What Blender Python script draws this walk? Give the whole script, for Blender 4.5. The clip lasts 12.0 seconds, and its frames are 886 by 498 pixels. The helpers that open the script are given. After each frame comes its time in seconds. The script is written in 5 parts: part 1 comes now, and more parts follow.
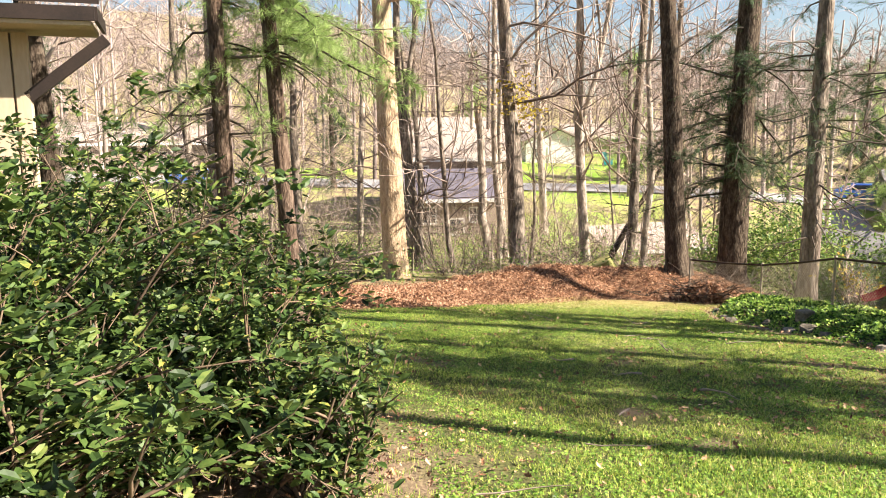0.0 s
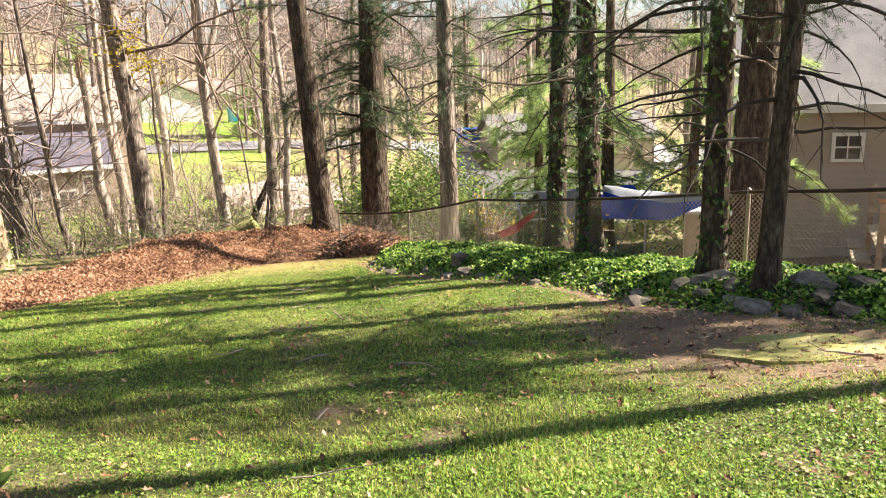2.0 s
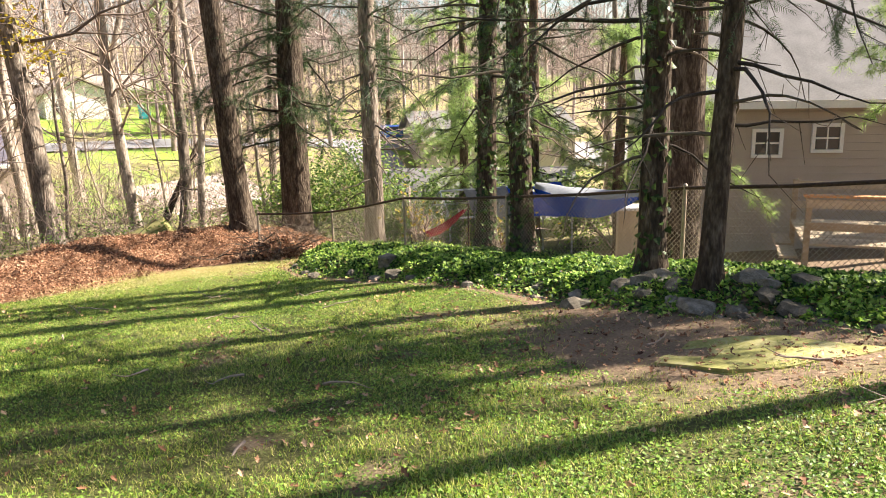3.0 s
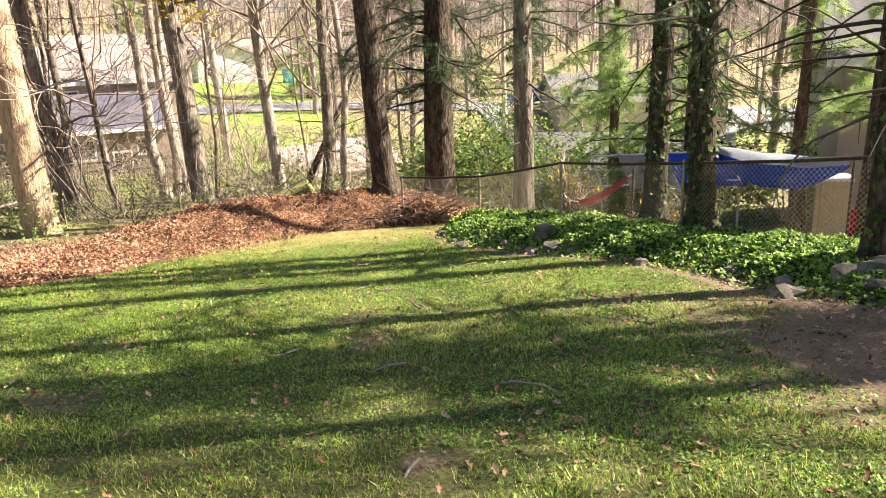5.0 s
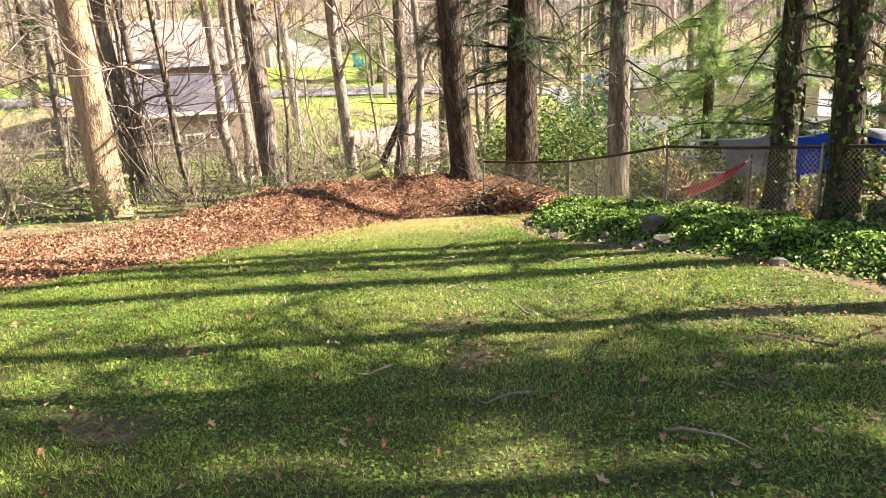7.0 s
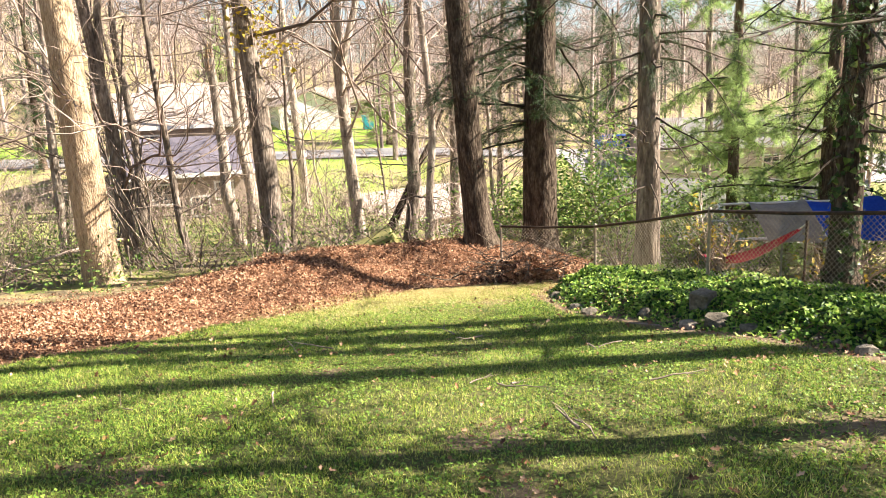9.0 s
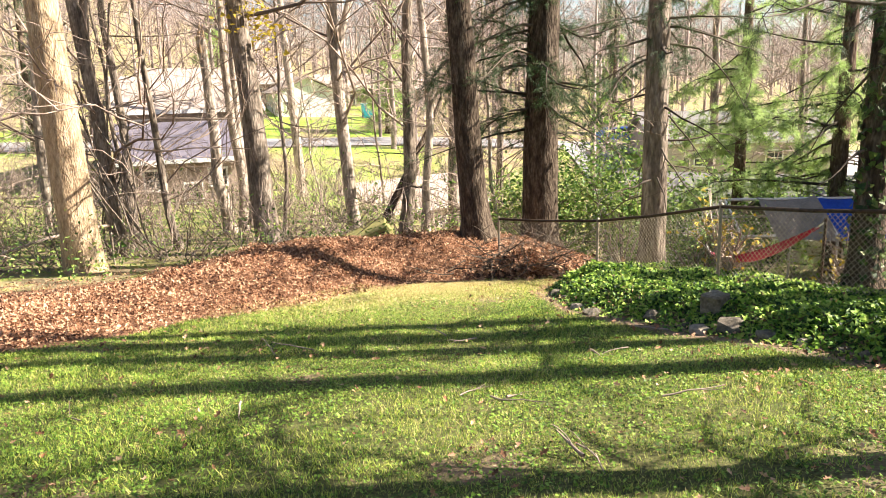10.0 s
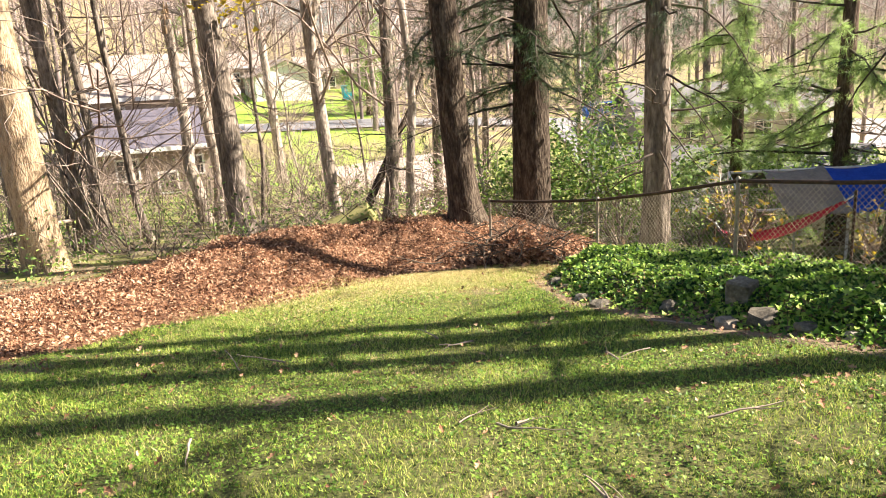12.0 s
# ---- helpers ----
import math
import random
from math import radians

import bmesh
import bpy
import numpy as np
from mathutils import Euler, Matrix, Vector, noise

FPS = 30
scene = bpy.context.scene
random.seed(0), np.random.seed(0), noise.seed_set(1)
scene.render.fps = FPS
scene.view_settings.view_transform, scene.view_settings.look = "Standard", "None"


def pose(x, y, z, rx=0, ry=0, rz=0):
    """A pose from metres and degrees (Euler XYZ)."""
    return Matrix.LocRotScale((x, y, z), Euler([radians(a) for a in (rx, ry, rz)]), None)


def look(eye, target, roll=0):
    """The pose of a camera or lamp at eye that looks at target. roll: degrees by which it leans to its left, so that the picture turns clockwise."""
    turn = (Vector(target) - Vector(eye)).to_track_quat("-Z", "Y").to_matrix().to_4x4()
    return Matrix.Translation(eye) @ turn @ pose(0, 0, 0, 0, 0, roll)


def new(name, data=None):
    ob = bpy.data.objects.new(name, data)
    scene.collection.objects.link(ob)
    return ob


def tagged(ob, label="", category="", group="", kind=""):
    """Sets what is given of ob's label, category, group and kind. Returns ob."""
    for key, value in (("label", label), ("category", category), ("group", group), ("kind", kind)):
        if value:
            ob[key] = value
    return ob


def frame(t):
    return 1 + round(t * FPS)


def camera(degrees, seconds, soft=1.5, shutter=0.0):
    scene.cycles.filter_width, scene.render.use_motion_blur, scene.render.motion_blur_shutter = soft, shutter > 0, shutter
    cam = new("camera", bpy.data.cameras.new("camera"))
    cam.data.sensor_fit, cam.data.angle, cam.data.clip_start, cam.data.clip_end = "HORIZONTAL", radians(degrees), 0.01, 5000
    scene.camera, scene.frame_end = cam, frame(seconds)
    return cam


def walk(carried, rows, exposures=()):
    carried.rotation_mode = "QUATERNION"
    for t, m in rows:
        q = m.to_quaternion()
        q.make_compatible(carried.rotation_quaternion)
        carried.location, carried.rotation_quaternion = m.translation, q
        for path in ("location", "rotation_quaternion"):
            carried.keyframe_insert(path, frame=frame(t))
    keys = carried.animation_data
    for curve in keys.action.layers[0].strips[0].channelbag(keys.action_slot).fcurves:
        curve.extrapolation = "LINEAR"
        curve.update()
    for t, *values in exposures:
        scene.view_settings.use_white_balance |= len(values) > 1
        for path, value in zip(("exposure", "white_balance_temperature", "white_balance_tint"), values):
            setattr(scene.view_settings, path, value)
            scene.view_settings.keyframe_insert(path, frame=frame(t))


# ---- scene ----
cam = camera(60.2, 12.0, soft=1.0)
METRES, EYE, TILT, LEAN, TURN = 7.7, 1.5, -8.0, 2.0, 0.0
ROWS = [
    (0.0, 0.0, 0.0, 0.0, 0.03, -0.93, -1.6),
    (0.5, -0.0124, 0.0502, 0.0004, -4.82, -1.21, -1.94),
    (1.0, -0.016, 0.1008, 0.0025, -12.8, -2.84, -1.18),
    (1.5, -0.0081, 0.1476, 0.0083, -19.16, -3.91, 1.45),
    (2.0, 0.0054, 0.1877, 0.0102, -26.98, -4.62, 3.54),
    (2.5, 0.0242, 0.2263, 0.0119, -34.0, -5.03, 4.04),
    (4.5, 0.0475, 0.3793, 0.007, -24.31, -6.43, 3.46),
    (5.0, 0.053, 0.4164, 0.009, -23.03, -7.11, 3.25),
    (5.5, 0.0548, 0.4503, 0.0025, -21.36, -7.61, 2.6),
    (6.0, 0.0506, 0.4887, 0.0, -20.86, -9.17, 2.61),
    (6.5, 0.0591, 0.5303, -0.0013, -18.26, -9.04, 2.98),
    (7.0, 0.0621, 0.5782, 0.0015, -18.12, -7.86, 2.87),
    (7.5, 0.0698, 0.6278, 0.0062, -17.64, -4.1, 2.78),
    (9.5, 0.1173, 0.7875, 0.005, -17.44, -3.2, 2.62),
    (10.0, 0.1362, 0.8301, 0.0058, -17.57, -3.94, 1.82),
    (10.5, 0.1491, 0.8679, 0.0054, -18.27, -6.16, 1.84),
    (11.0, 0.1575, 0.9031, 0.0061, -19.29, -8.56, 3.39),
    (11.5, 0.1699, 0.934, 0.0079, -18.87, -8.6, 3.49),
    (12.0, 0.1768, 0.9651, 0.0077, -18.72, -5.4, 3.56),
]
walk(cam, [(t, pose(0, 0, EYE, TILT, LEAN, TURN) @ pose(METRES * x, METRES * y, METRES * z, 90 + pitch, roll, yaw)) for t, x, y, z, yaw, pitch, roll in ROWS],
     [(0.0, 1.8, 6700, 12.0), (2.5, 1.88, 6700, 12.0), (6.0, 1.88, 6700, 12.0), (9.5, 1.98, 6700, 12.0), (12.0, 1.86, 6700, 12.0)])


# the yard falls away from the first step: (u, v, w) are metres right, ahead and above the lawn's plane
SLOPE = pose(0, 0, EYE, TILT, LEAN, TURN)


def W(u, v, w=0.0):
    return SLOPE @ Vector((u, v, w - EYE))


# ---- light ----
SUN = Vector((0.963, -0.268, 0.0)).normalized()
ELEV = radians(36)
sun_way = Vector((SUN.x * math.cos(ELEV), SUN.y * math.cos(ELEV), math.sin(ELEV)))
world = bpy.data.worlds.new("world")
scene.world = world
world.use_nodes = True
wn = world.node_tree.nodes
sky = wn.new("ShaderNodeTexSky")
sky.sky_type = "NISHITA"
sky.sun_disc = False
sky.sun_elevation = ELEV
sky.sun_rotation = math.atan2(SUN.x, SUN.y)
wn["Background"].inputs[1].default_value = 0.05
world.node_tree.links.new(sky.outputs[0], wn["Background"].inputs[0])
sun = new("sun", bpy.data.lights.new("sun", "SUN"))
sun.data.energy, sun.data.angle, sun.data.color = 5.0, radians(0.53), (1.0, 0.93, 0.82)
sun.matrix_world = look((30, -10, 40), Vector((30, -10, 40)) - sun_way)


# ---- materials ----
def material(name, stops, scale=6.0, stretch=(1, 1, 1), rough=0.85, bump=0.3, fine=40.0, island=0.0, objects=0.0, metal=0.0,
             translucent=0.0, spec=0.3, bump_dist=0.02, rough_noise=0.0):
    """Two scales of noise through a colour ramp, with relief; island / objects: how far alike pieces differ."""
    m = bpy.data.materials.new(name)
    m.use_nodes = True
    nt = m.node_tree
    N, L = nt.nodes, nt.links
    bsdf = N["Principled BSDF"]
    geo = N.new("ShaderNodeTexCoord")
    mp = N.new("ShaderNodeMapping")
    mp.inputs["Scale"].default_value = stretch
    L.new(geo.outputs["Object"], mp.inputs[0])
    a = N.new("ShaderNodeTexNoise")
    a.inputs["Scale"].default_value, a.inputs["Detail"].default_value = scale, 6
    b = N.new("ShaderNodeTexNoise")
    b.inputs["Scale"].default_value, b.inputs["Detail"].default_value = fine, 4
    L.new(mp.outputs[0], a.inputs[0])
    L.new(mp.outputs[0], b.inputs[0])
    mix = N.new("ShaderNodeMath")
    mix.operation = "MULTIPLY_ADD"
    mix.inputs[1].default_value = 0.45
    half = N.new("ShaderNodeMath")
    half.operation = "MULTIPLY"
    half.inputs[1].default_value = 0.55
    L.new(a.outputs[0], half.inputs[0])
    L.new(b.outputs[0], mix.inputs[0])
    L.new(half.outputs[0], mix.inputs[2])
    value = mix.outputs[0]
    for amount, node, socket in ((island, "ShaderNodeNewGeometry", "Random Per Island"), (objects, "ShaderNodeObjectInfo", "Random")):
        if amount:
            r = N.new(node)
            k = N.new("ShaderNodeMath")
            k.operation = "SUBTRACT"
            k.inputs[1].default_value = 0.5
            L.new(r.outputs[socket], k.inputs[0])
            s = N.new("ShaderNodeMath")
            s.operation = "MULTIPLY_ADD"
            s.inputs[1].default_value = amount
            L.new(k.outputs[0], s.inputs[0])
            L.new(value, s.inputs[2])
            value = s.outputs[0]
    ramp = N.new("ShaderNodeValToRGB")
    els = ramp.color_ramp.elements
    while len(els) < len(stops):
        els.new(0.5)
    for e, (p, c) in zip(els, stops):
        e.position, e.color = p, (*c, 1)
    L.new(value, ramp.inputs[0])
    L.new(ramp.outputs[0], bsdf.inputs["Base Color"])
    bsdf.inputs["Roughness"].default_value = rough
    bsdf.inputs["Metallic"].default_value = metal
    bsdf.inputs["Specular IOR Level"].default_value = spec
    if bump:
        bn = N.new("ShaderNodeBump")
        bn.inputs["Strength"].default_value, bn.inputs["Distance"].default_value = bump, bump_dist
        L.new(mix.outputs[0], bn.inputs["Height"])
        L.new(bn.outputs[0], bsdf.inputs["Normal"])
    if translucent:
        tr = N.new("ShaderNodeBsdfTranslucent")
        sh = N.new("ShaderNodeMixShader")
        sh.inputs[0].default_value = translucent
        L.new(ramp.outputs[0], tr.inputs[0])
        L.new(bsdf.outputs[0], sh.inputs[1])
        L.new(tr.outputs[0], sh.inputs[2])
        L.new(sh.outputs[0], N["Material Output"].inputs[0])
    return m


def bark(name, dark, mid, light, ridges=26.0, bump=0.9):
    """Upright furrows: noise drawn out along the trunk, with lichen at a larger scale."""
    m = material(name, [(0.33, dark), (0.5, mid), (0.68, light)], scale=ridges * 0.5, stretch=(1, 1, 0.3), rough=0.95, bump=bump, fine=ridges * 1.6,
                 spec=0.1, bump_dist=0.09)
    return m


def two(name, a, b):
    return [(0.35, a), (0.65, b)]


M = {}
M["bark_tulip"] = bark("tulip_bark", (0.22, 0.15, 0.09), (0.47, 0.34, 0.215), (0.64, 0.5, 0.34), 24, 1.0)
M["bark_oak"] = bark("oak_bark", (0.022, 0.016, 0.012), (0.075, 0.055, 0.04), (0.2, 0.16, 0.12), 20, 1.0)
M["bark_pine"] = bark("pine_bark", (0.035, 0.024, 0.018), (0.12, 0.08, 0.058), (0.27, 0.2, 0.15), 18, 0.9)
M["bark_grey"] = bark("grey_bark", (0.06, 0.047, 0.038), (0.2, 0.16, 0.125), (0.44, 0.37, 0.3), 14, 1.0)
M["bark_pale"] = bark("pale_bark", (0.14, 0.11, 0.085), (0.39, 0.32, 0.255), (0.64, 0.55, 0.45), 12, 0.9)
M["twig"] = material("twigs", [(0.3, (0.15, 0.11, 0.09)), (0.7, (0.46, 0.36, 0.29))], 3, island=0.5, bump=0, spec=0.15)
# paler, greyer version of the twigs: distance haze is put into this colour
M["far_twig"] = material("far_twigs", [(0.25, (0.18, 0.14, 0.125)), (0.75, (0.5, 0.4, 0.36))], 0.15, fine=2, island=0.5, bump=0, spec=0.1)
M["dead_twig"] = material("dead_twigs", [(0.3, (0.045, 0.035, 0.028)), (0.7, (0.15, 0.12, 0.09))], 3, island=0.4, bump=0, spec=0.15)
M["laurel_stem"] = material("laurel_stems", [(0.3, (0.07, 0.05, 0.035)), (0.7, (0.24, 0.17, 0.11))], 3, island=0.4, bump=0, spec=0.15)
M["needle_dark"] = material("hemlock_needles", [(0.3, (0.015, 0.035, 0.014)), (0.7, (0.075, 0.13, 0.04))], 1.2, island=0.45, bump=0, translucent=0.25, rough=0.6)
M["needle_pine"] = material("pine_needles", [(0.25, (0.2, 0.31, 0.08)), (0.65, (0.5, 0.62, 0.24))], 1.2, island=0.45, bump=0, translucent=0.5, rough=0.55)
M["ivy"] = material("ivy_leaves", [(0.22, (0.014, 0.04, 0.01)), (0.42, (0.09, 0.2, 0.03)), (0.58, (0.27, 0.45, 0.06)), (0.8, (0.5, 0.62, 0.14))], 2.5, island=0.7, bump=0, translucent=0.3, rough=0.55, spec=0.25)
M["rhodo"] = material("laurel_leaves", [(0.18, (0.02, 0.035, 0.012)), (0.42, (0.042, 0.08, 0.018)), (0.66, (0.1, 0.155, 0.036)), (0.86, (0.2, 0.23, 0.06)), (0.97, (0.46, 0.33, 0.06))], 2.5, island=0.65, bump=0, translucent=0.2, rough=0.5, spec=0.25)
M["shrub"] = material("shrub_leaves", [(0.25, (0.07, 0.15, 0.03)), (0.5, (0.2, 0.32, 0.07)), (0.8, (0.42, 0.5, 0.14))], 2, island=0.6, bump=0, translucent=0.4, rough=0.5)
M["yellow_leaf"] = material("yellow_leaves", [(0.3, (0.35, 0.25, 0.02)), (0.7, (0.6, 0.48, 0.06))], 4, island=0.4, bump=0, translucent=0.35, rough=0.6)
M["grass"] = material("grass_blades", [(0.12, (0.02, 0.05, 0.01)), (0.38, (0.17, 0.3, 0.04)), (0.6, (0.5, 0.62, 0.09)), (0.8, (0.66, 0.64, 0.18)), (0.95, (0.74, 0.6, 0.34))], 0.5, fine=3.0, island=0.8, bump=0, translucent=0.35, rough=0.6)
M["dead_leaf"] = material("dead_leaves", [(0.2, (0.07, 0.03, 0.018)), (0.46, (0.34, 0.165, 0.085)), (0.8, (0.68, 0.44, 0.28))], 1.5, island=0.6, bump=0, translucent=0.12, rough=0.8)
M["rock"] = material("field_stone", [(0.3, (0.06, 0.05, 0.037)), (0.5, (0.16, 0.135, 0.1)), (0.72, (0.36, 0.31, 0.25))], 4, fine=30, objects=0.25, bump=0.6, rough=0.9)
M["slab"] = material("mossy_slab", [(0.3, (0.16, 0.16, 0.04)), (0.5, (0.31, 0.29, 0.09)), (0.72, (0.46, 0.4, 0.24))], 3, fine=30, bump=0.5, rough=0.9)
M["galv"] = material("weathered_galvanised_steel", [(0.3, (0.26, 0.2, 0.14)), (0.7, (0.5, 0.43, 0.34))], 12, rough=0.6, metal=0.25, bump=0.1)
M["rust"] = material("rusty_steel", [(0.3, (0.03, 0.022, 0.018)), (0.7, (0.12, 0.075, 0.05))], 14, rough=0.8, metal=0.3, bump=0.2)
M["siding"] = material("taupe_siding", [(0.3, (0.36, 0.31, 0.26)), (0.7, (0.45, 0.39, 0.335))], 1.2, fine=30, rough=0.7, bump=0.1)
M["white"] = material("white_paint", [(0.3, (0.66, 0.64, 0.6)), (0.7, (0.8, 0.78, 0.74))], 2, fine=30, rough=0.6, bump=0.05)
M["cream"] = material("tan_board_siding", [(0.3, (0.42, 0.31, 0.2)), (0.7, (0.56, 0.44, 0.31))], 2, stretch=(1, 1, 0.2), fine=30, rough=0.75, bump=0.15)
M["brown"] = material("dark_brown_paint", [(0.3, (0.012, 0.008, 0.006)), (0.7, (0.032, 0.02, 0.015))], 4, rough=0.6, bump=0.15)
M["shingle"] = material("grey_shingles", [(0.3, (0.15, 0.14, 0.135)), (0.7, (0.29, 0.27, 0.26))], 1.5, fine=25, rough=0.9, bump=0.4)
M["shingle_tan"] = material("weathered_tan_shingles", [(0.3, (0.32, 0.25, 0.21)), (0.7, (0.47, 0.39, 0.33))], 1.0, fine=15, rough=0.9, bump=0.3)
M["shingle_blue"] = material("slate_blue_shingles", [(0.3, (0.09, 0.08, 0.1)), (0.7, (0.18, 0.16, 0.19))], 1.0, fine=15, rough=0.85, bump=0.3)
M["brick"] = material("weathered_brick_wall", [(0.3, (0.27, 0.2, 0.16)), (0.7, (0.43, 0.34, 0.27))], 2, fine=14, rough=0.9, bump=0.3)
M["glass"] = material("dark_window_glass", [(0.3, (0.02, 0.025, 0.03)), (0.7, (0.05, 0.055, 0.06))], 1, rough=0.08, bump=0, spec=0.6)
M["blue"] = material("blue_tarpaulin", [(0.3, (0.006, 0.04, 0.3)), (0.7, (0.015, 0.085, 0.5))], 3, fine=20, rough=0.7, bump=0.2, spec=0.15)
M["silver"] = material("silver_tarpaulin", [(0.3, (0.2, 0.21, 0.23)), (0.7, (0.36, 0.37, 0.39))], 3, fine=20, rough=0.5, bump=0.3)
M["mesh_tarp"] = material("faded_brown_mesh_tarpaulin", [(0.3, (0.16, 0.13, 0.11)), (0.7, (0.32, 0.27, 0.23))], 3, fine=20, rough=0.7, bump=0.3)
M["red"] = material("red_canvas", [(0.3, (0.26, 0.003, 0.035)), (0.7, (0.4, 0.006, 0.06))], 4, rough=0.7, bump=0.2)
M["teal"] = material("teal_plastic", [(0.3, (0.02, 0.24, 0.36)), (0.7, (0.04, 0.36, 0.5))], 3, rough=0.5, bump=0)
M["deck"] = material("weathered_decking", [(0.3, (0.3, 0.22, 0.14)), (0.7, (0.52, 0.42, 0.3))], 2, stretch=(1, 6, 6), fine=30, rough=0.85, bump=0.3, objects=0.3)
M["orange"] = material("orange_roof_board", [(0.3, (0.5, 0.24, 0.1)), (0.7, (0.66, 0.36, 0.17))], 2, fine=20, rough=0.8, bump=0.2)
M["moss"] = material("mossy_roof", [(0.3, (0.2, 0.19, 0.06)), (0.7, (0.42, 0.38, 0.14))], 3, fine=30, rough=0.95, bump=0.5)
M["road"] = material("worn_asphalt", [(0.3, (0.22, 0.21, 0.21)), (0.7, (0.36, 0.345, 0.34))], 0.6, fine=20, rough=0.9, bump=0.2)
M["wood"] = material("split_wood", [(0.3, (0.3, 0.19, 0.1)), (0.7, (0.56, 0.4, 0.25))], 4, stretch=(1, 1, 0.2), fine=30, bump=0.5)
M["car"] = material("blue_car_paint", [(0.3, (0.05, 0.12, 0.4)), (0.7, (0.07, 0.17, 0.48))], 2, rough=0.25, bump=0, spec=0.6)
M["yellow_plastic"] = material("yellow_plastic", [(0.3, (0.7, 0.42, 0.02)), (0.7, (0.8, 0.52, 0.04))], 3, rough=0.5, bump=0)


def ground_material():
    """Lawn earth, bare soil and leaf mould, mixed by the sheet's own worn patches."""
    m = bpy.data.materials.new("lawn_and_soil")
    m.use_nodes = True
    nt = m.node_tree
    N, L = nt.nodes, nt.links
    bsdf = N["Principled BSDF"]
    tc = N.new("ShaderNodeTexCoord")
    def noise_at(scale, detail=6):
        n = N.new("ShaderNodeTexNoise")
        n.inputs["Scale"].default_value, n.inputs["Detail"].default_value = scale, detail
        L.new(tc.outputs["Object"], n.inputs[0])
        return n.outputs[0]
    def ramp(src, stops):
        r = N.new("ShaderNodeValToRGB")
        els = r.color_ramp.elements
        while len(els) < len(stops):
            els.new(0.5)
        for e, (p, c) in zip(els, stops):
            e.position, e.color = p, (*c, 1)
        L.new(src, r.inputs[0])
        return r.outputs[0]
    def blend(f, a, b):
        x = N.new("ShaderNodeMix")
        x.data_type = "RGBA"
        L.new(f, x.inputs[0])
        L.new(a, x.inputs[6])
        L.new(b, x.inputs[7])
        return x.outputs[2]
    def worn(name, lo, hi):
        a = N.new("ShaderNodeAttribute")
        a.attribute_name = name
        s = N.new("ShaderNodeMath")
        s.operation = "MULTIPLY_ADD"
        s.inputs[1].default_value = 0.7
        L.new(noise_at(2.2), s.inputs[0])
        L.new(a.outputs["Fac"], s.inputs[2])
        r = N.new("ShaderNodeMapRange")
        r.inputs[1].default_value, r.inputs[2].default_value = lo, hi
        L.new(s.outputs[0], r.inputs[0])
        return r.outputs[0]
    fine = noise_at(38)
    green = blend(noise_at(0.9), ramp(fine, [(0.3, (0.025, 0.035, 0.012)), (0.7, (0.11, 0.14, 0.035))]), ramp(fine, [(0.3, (0.05, 0.045, 0.02)), (0.7, (0.2, 0.17, 0.07))]))
    soil = blend(noise_at(5), ramp(fine, [(0.3, (0.1, 0.062, 0.04)), (0.7, (0.22, 0.15, 0.1))]), ramp(fine, [(0.3, (0.2, 0.14, 0.09)), (0.7, (0.36, 0.26, 0.17))]))
    mould = ramp(noise_at(22), [(0.3, (0.06, 0.03, 0.018)), (0.5, (0.16, 0.08, 0.045)), (0.72, (0.34, 0.2, 0.12))])
    field = ramp(noise_at(0.25), [(0.34, (0.26, 0.21, 0.12)), (0.44, (0.3, 0.31, 0.09)), (0.56, (0.27, 0.42, 0.06))])
    wood_floor = ramp(noise_at(1.3), [(0.32, (0.14, 0.1, 0.07)), (0.5, (0.3, 0.23, 0.14)), (0.66, (0.34, 0.35, 0.1))])
    c = blend(worn("field", 0.55, 1.0), green, field)
    c = blend(worn("woods", 0.6, 1.1), c, wood_floor)
    c = blend(worn("bare", 0.55, 0.9), c, soil)
    c = blend(worn("mulch", 0.6, 0.9), c, mould)
    L.new(c, bsdf.inputs["Base Color"])
    bsdf.inputs["Roughness"].default_value = 0.95
    bsdf.inputs["Specular IOR Level"].default_value = 0.15
    bn = N.new("ShaderNodeBump")
    bn.inputs["Strength"].default_value, bn.inputs["Distance"].default_value = 0.6, 0.03
    L.new(noise_at(30), bn.inputs["Height"])
    L.new(bn.outputs[0], bsdf.inputs["Normal"])
    return m


M["ground"] = ground_material()


# ---- mesh helpers ----
def raw_mesh(name, verts, faces, mat, smooth=True):
    """A mesh from arrays; faces is an (n, k) array of one face size."""
    verts, faces = np.asarray(verts, np.float32), np.asarray(faces, np.int32)
    me = bpy.data.meshes.new(name)
    me.vertices.add(len(verts))
    me.vertices.foreach_set("co", verts.ravel())
    me.loops.add(faces.size)
    me.loops.foreach_set("vertex_index", faces.ravel())
    me.polygons.add(len(faces))
    me.polygons.foreach_set("loop_start", np.arange(0, faces.size, faces.shape[1], dtype=np.int32))
    me.polygons.foreach_set("use_smooth", np.full(len(faces), smooth))
    me.update(calc_edges=True)
    me.validate()
    if mat:
        me.materials.append(mat)
    return me


def part(name, bm, mat, parent=None, label=""):
    """Links a bmesh, a mesh or (verts, faces) as one object under a parent."""
    if isinstance(bm, tuple):
        me = raw_mesh(name, bm[0], bm[1], mat, bm[2] if len(bm) > 2 else True)
    elif isinstance(bm, bpy.types.Mesh):
        me = bm
    else:
        me = bpy.data.meshes.new(name)
        bm.to_mesh(me)
        bm.free()
        me.materials.append(mat)
    ob = new(name, me)
    if parent:
        ob.parent = parent
    if label:
        tagged(ob, label)
    return ob


def thing(name, label, category, m=None, group="", kind=""):
    ob = tagged(new(name), label, category, group, kind)
    if m is not None:
        ob.matrix_world = m
    return ob


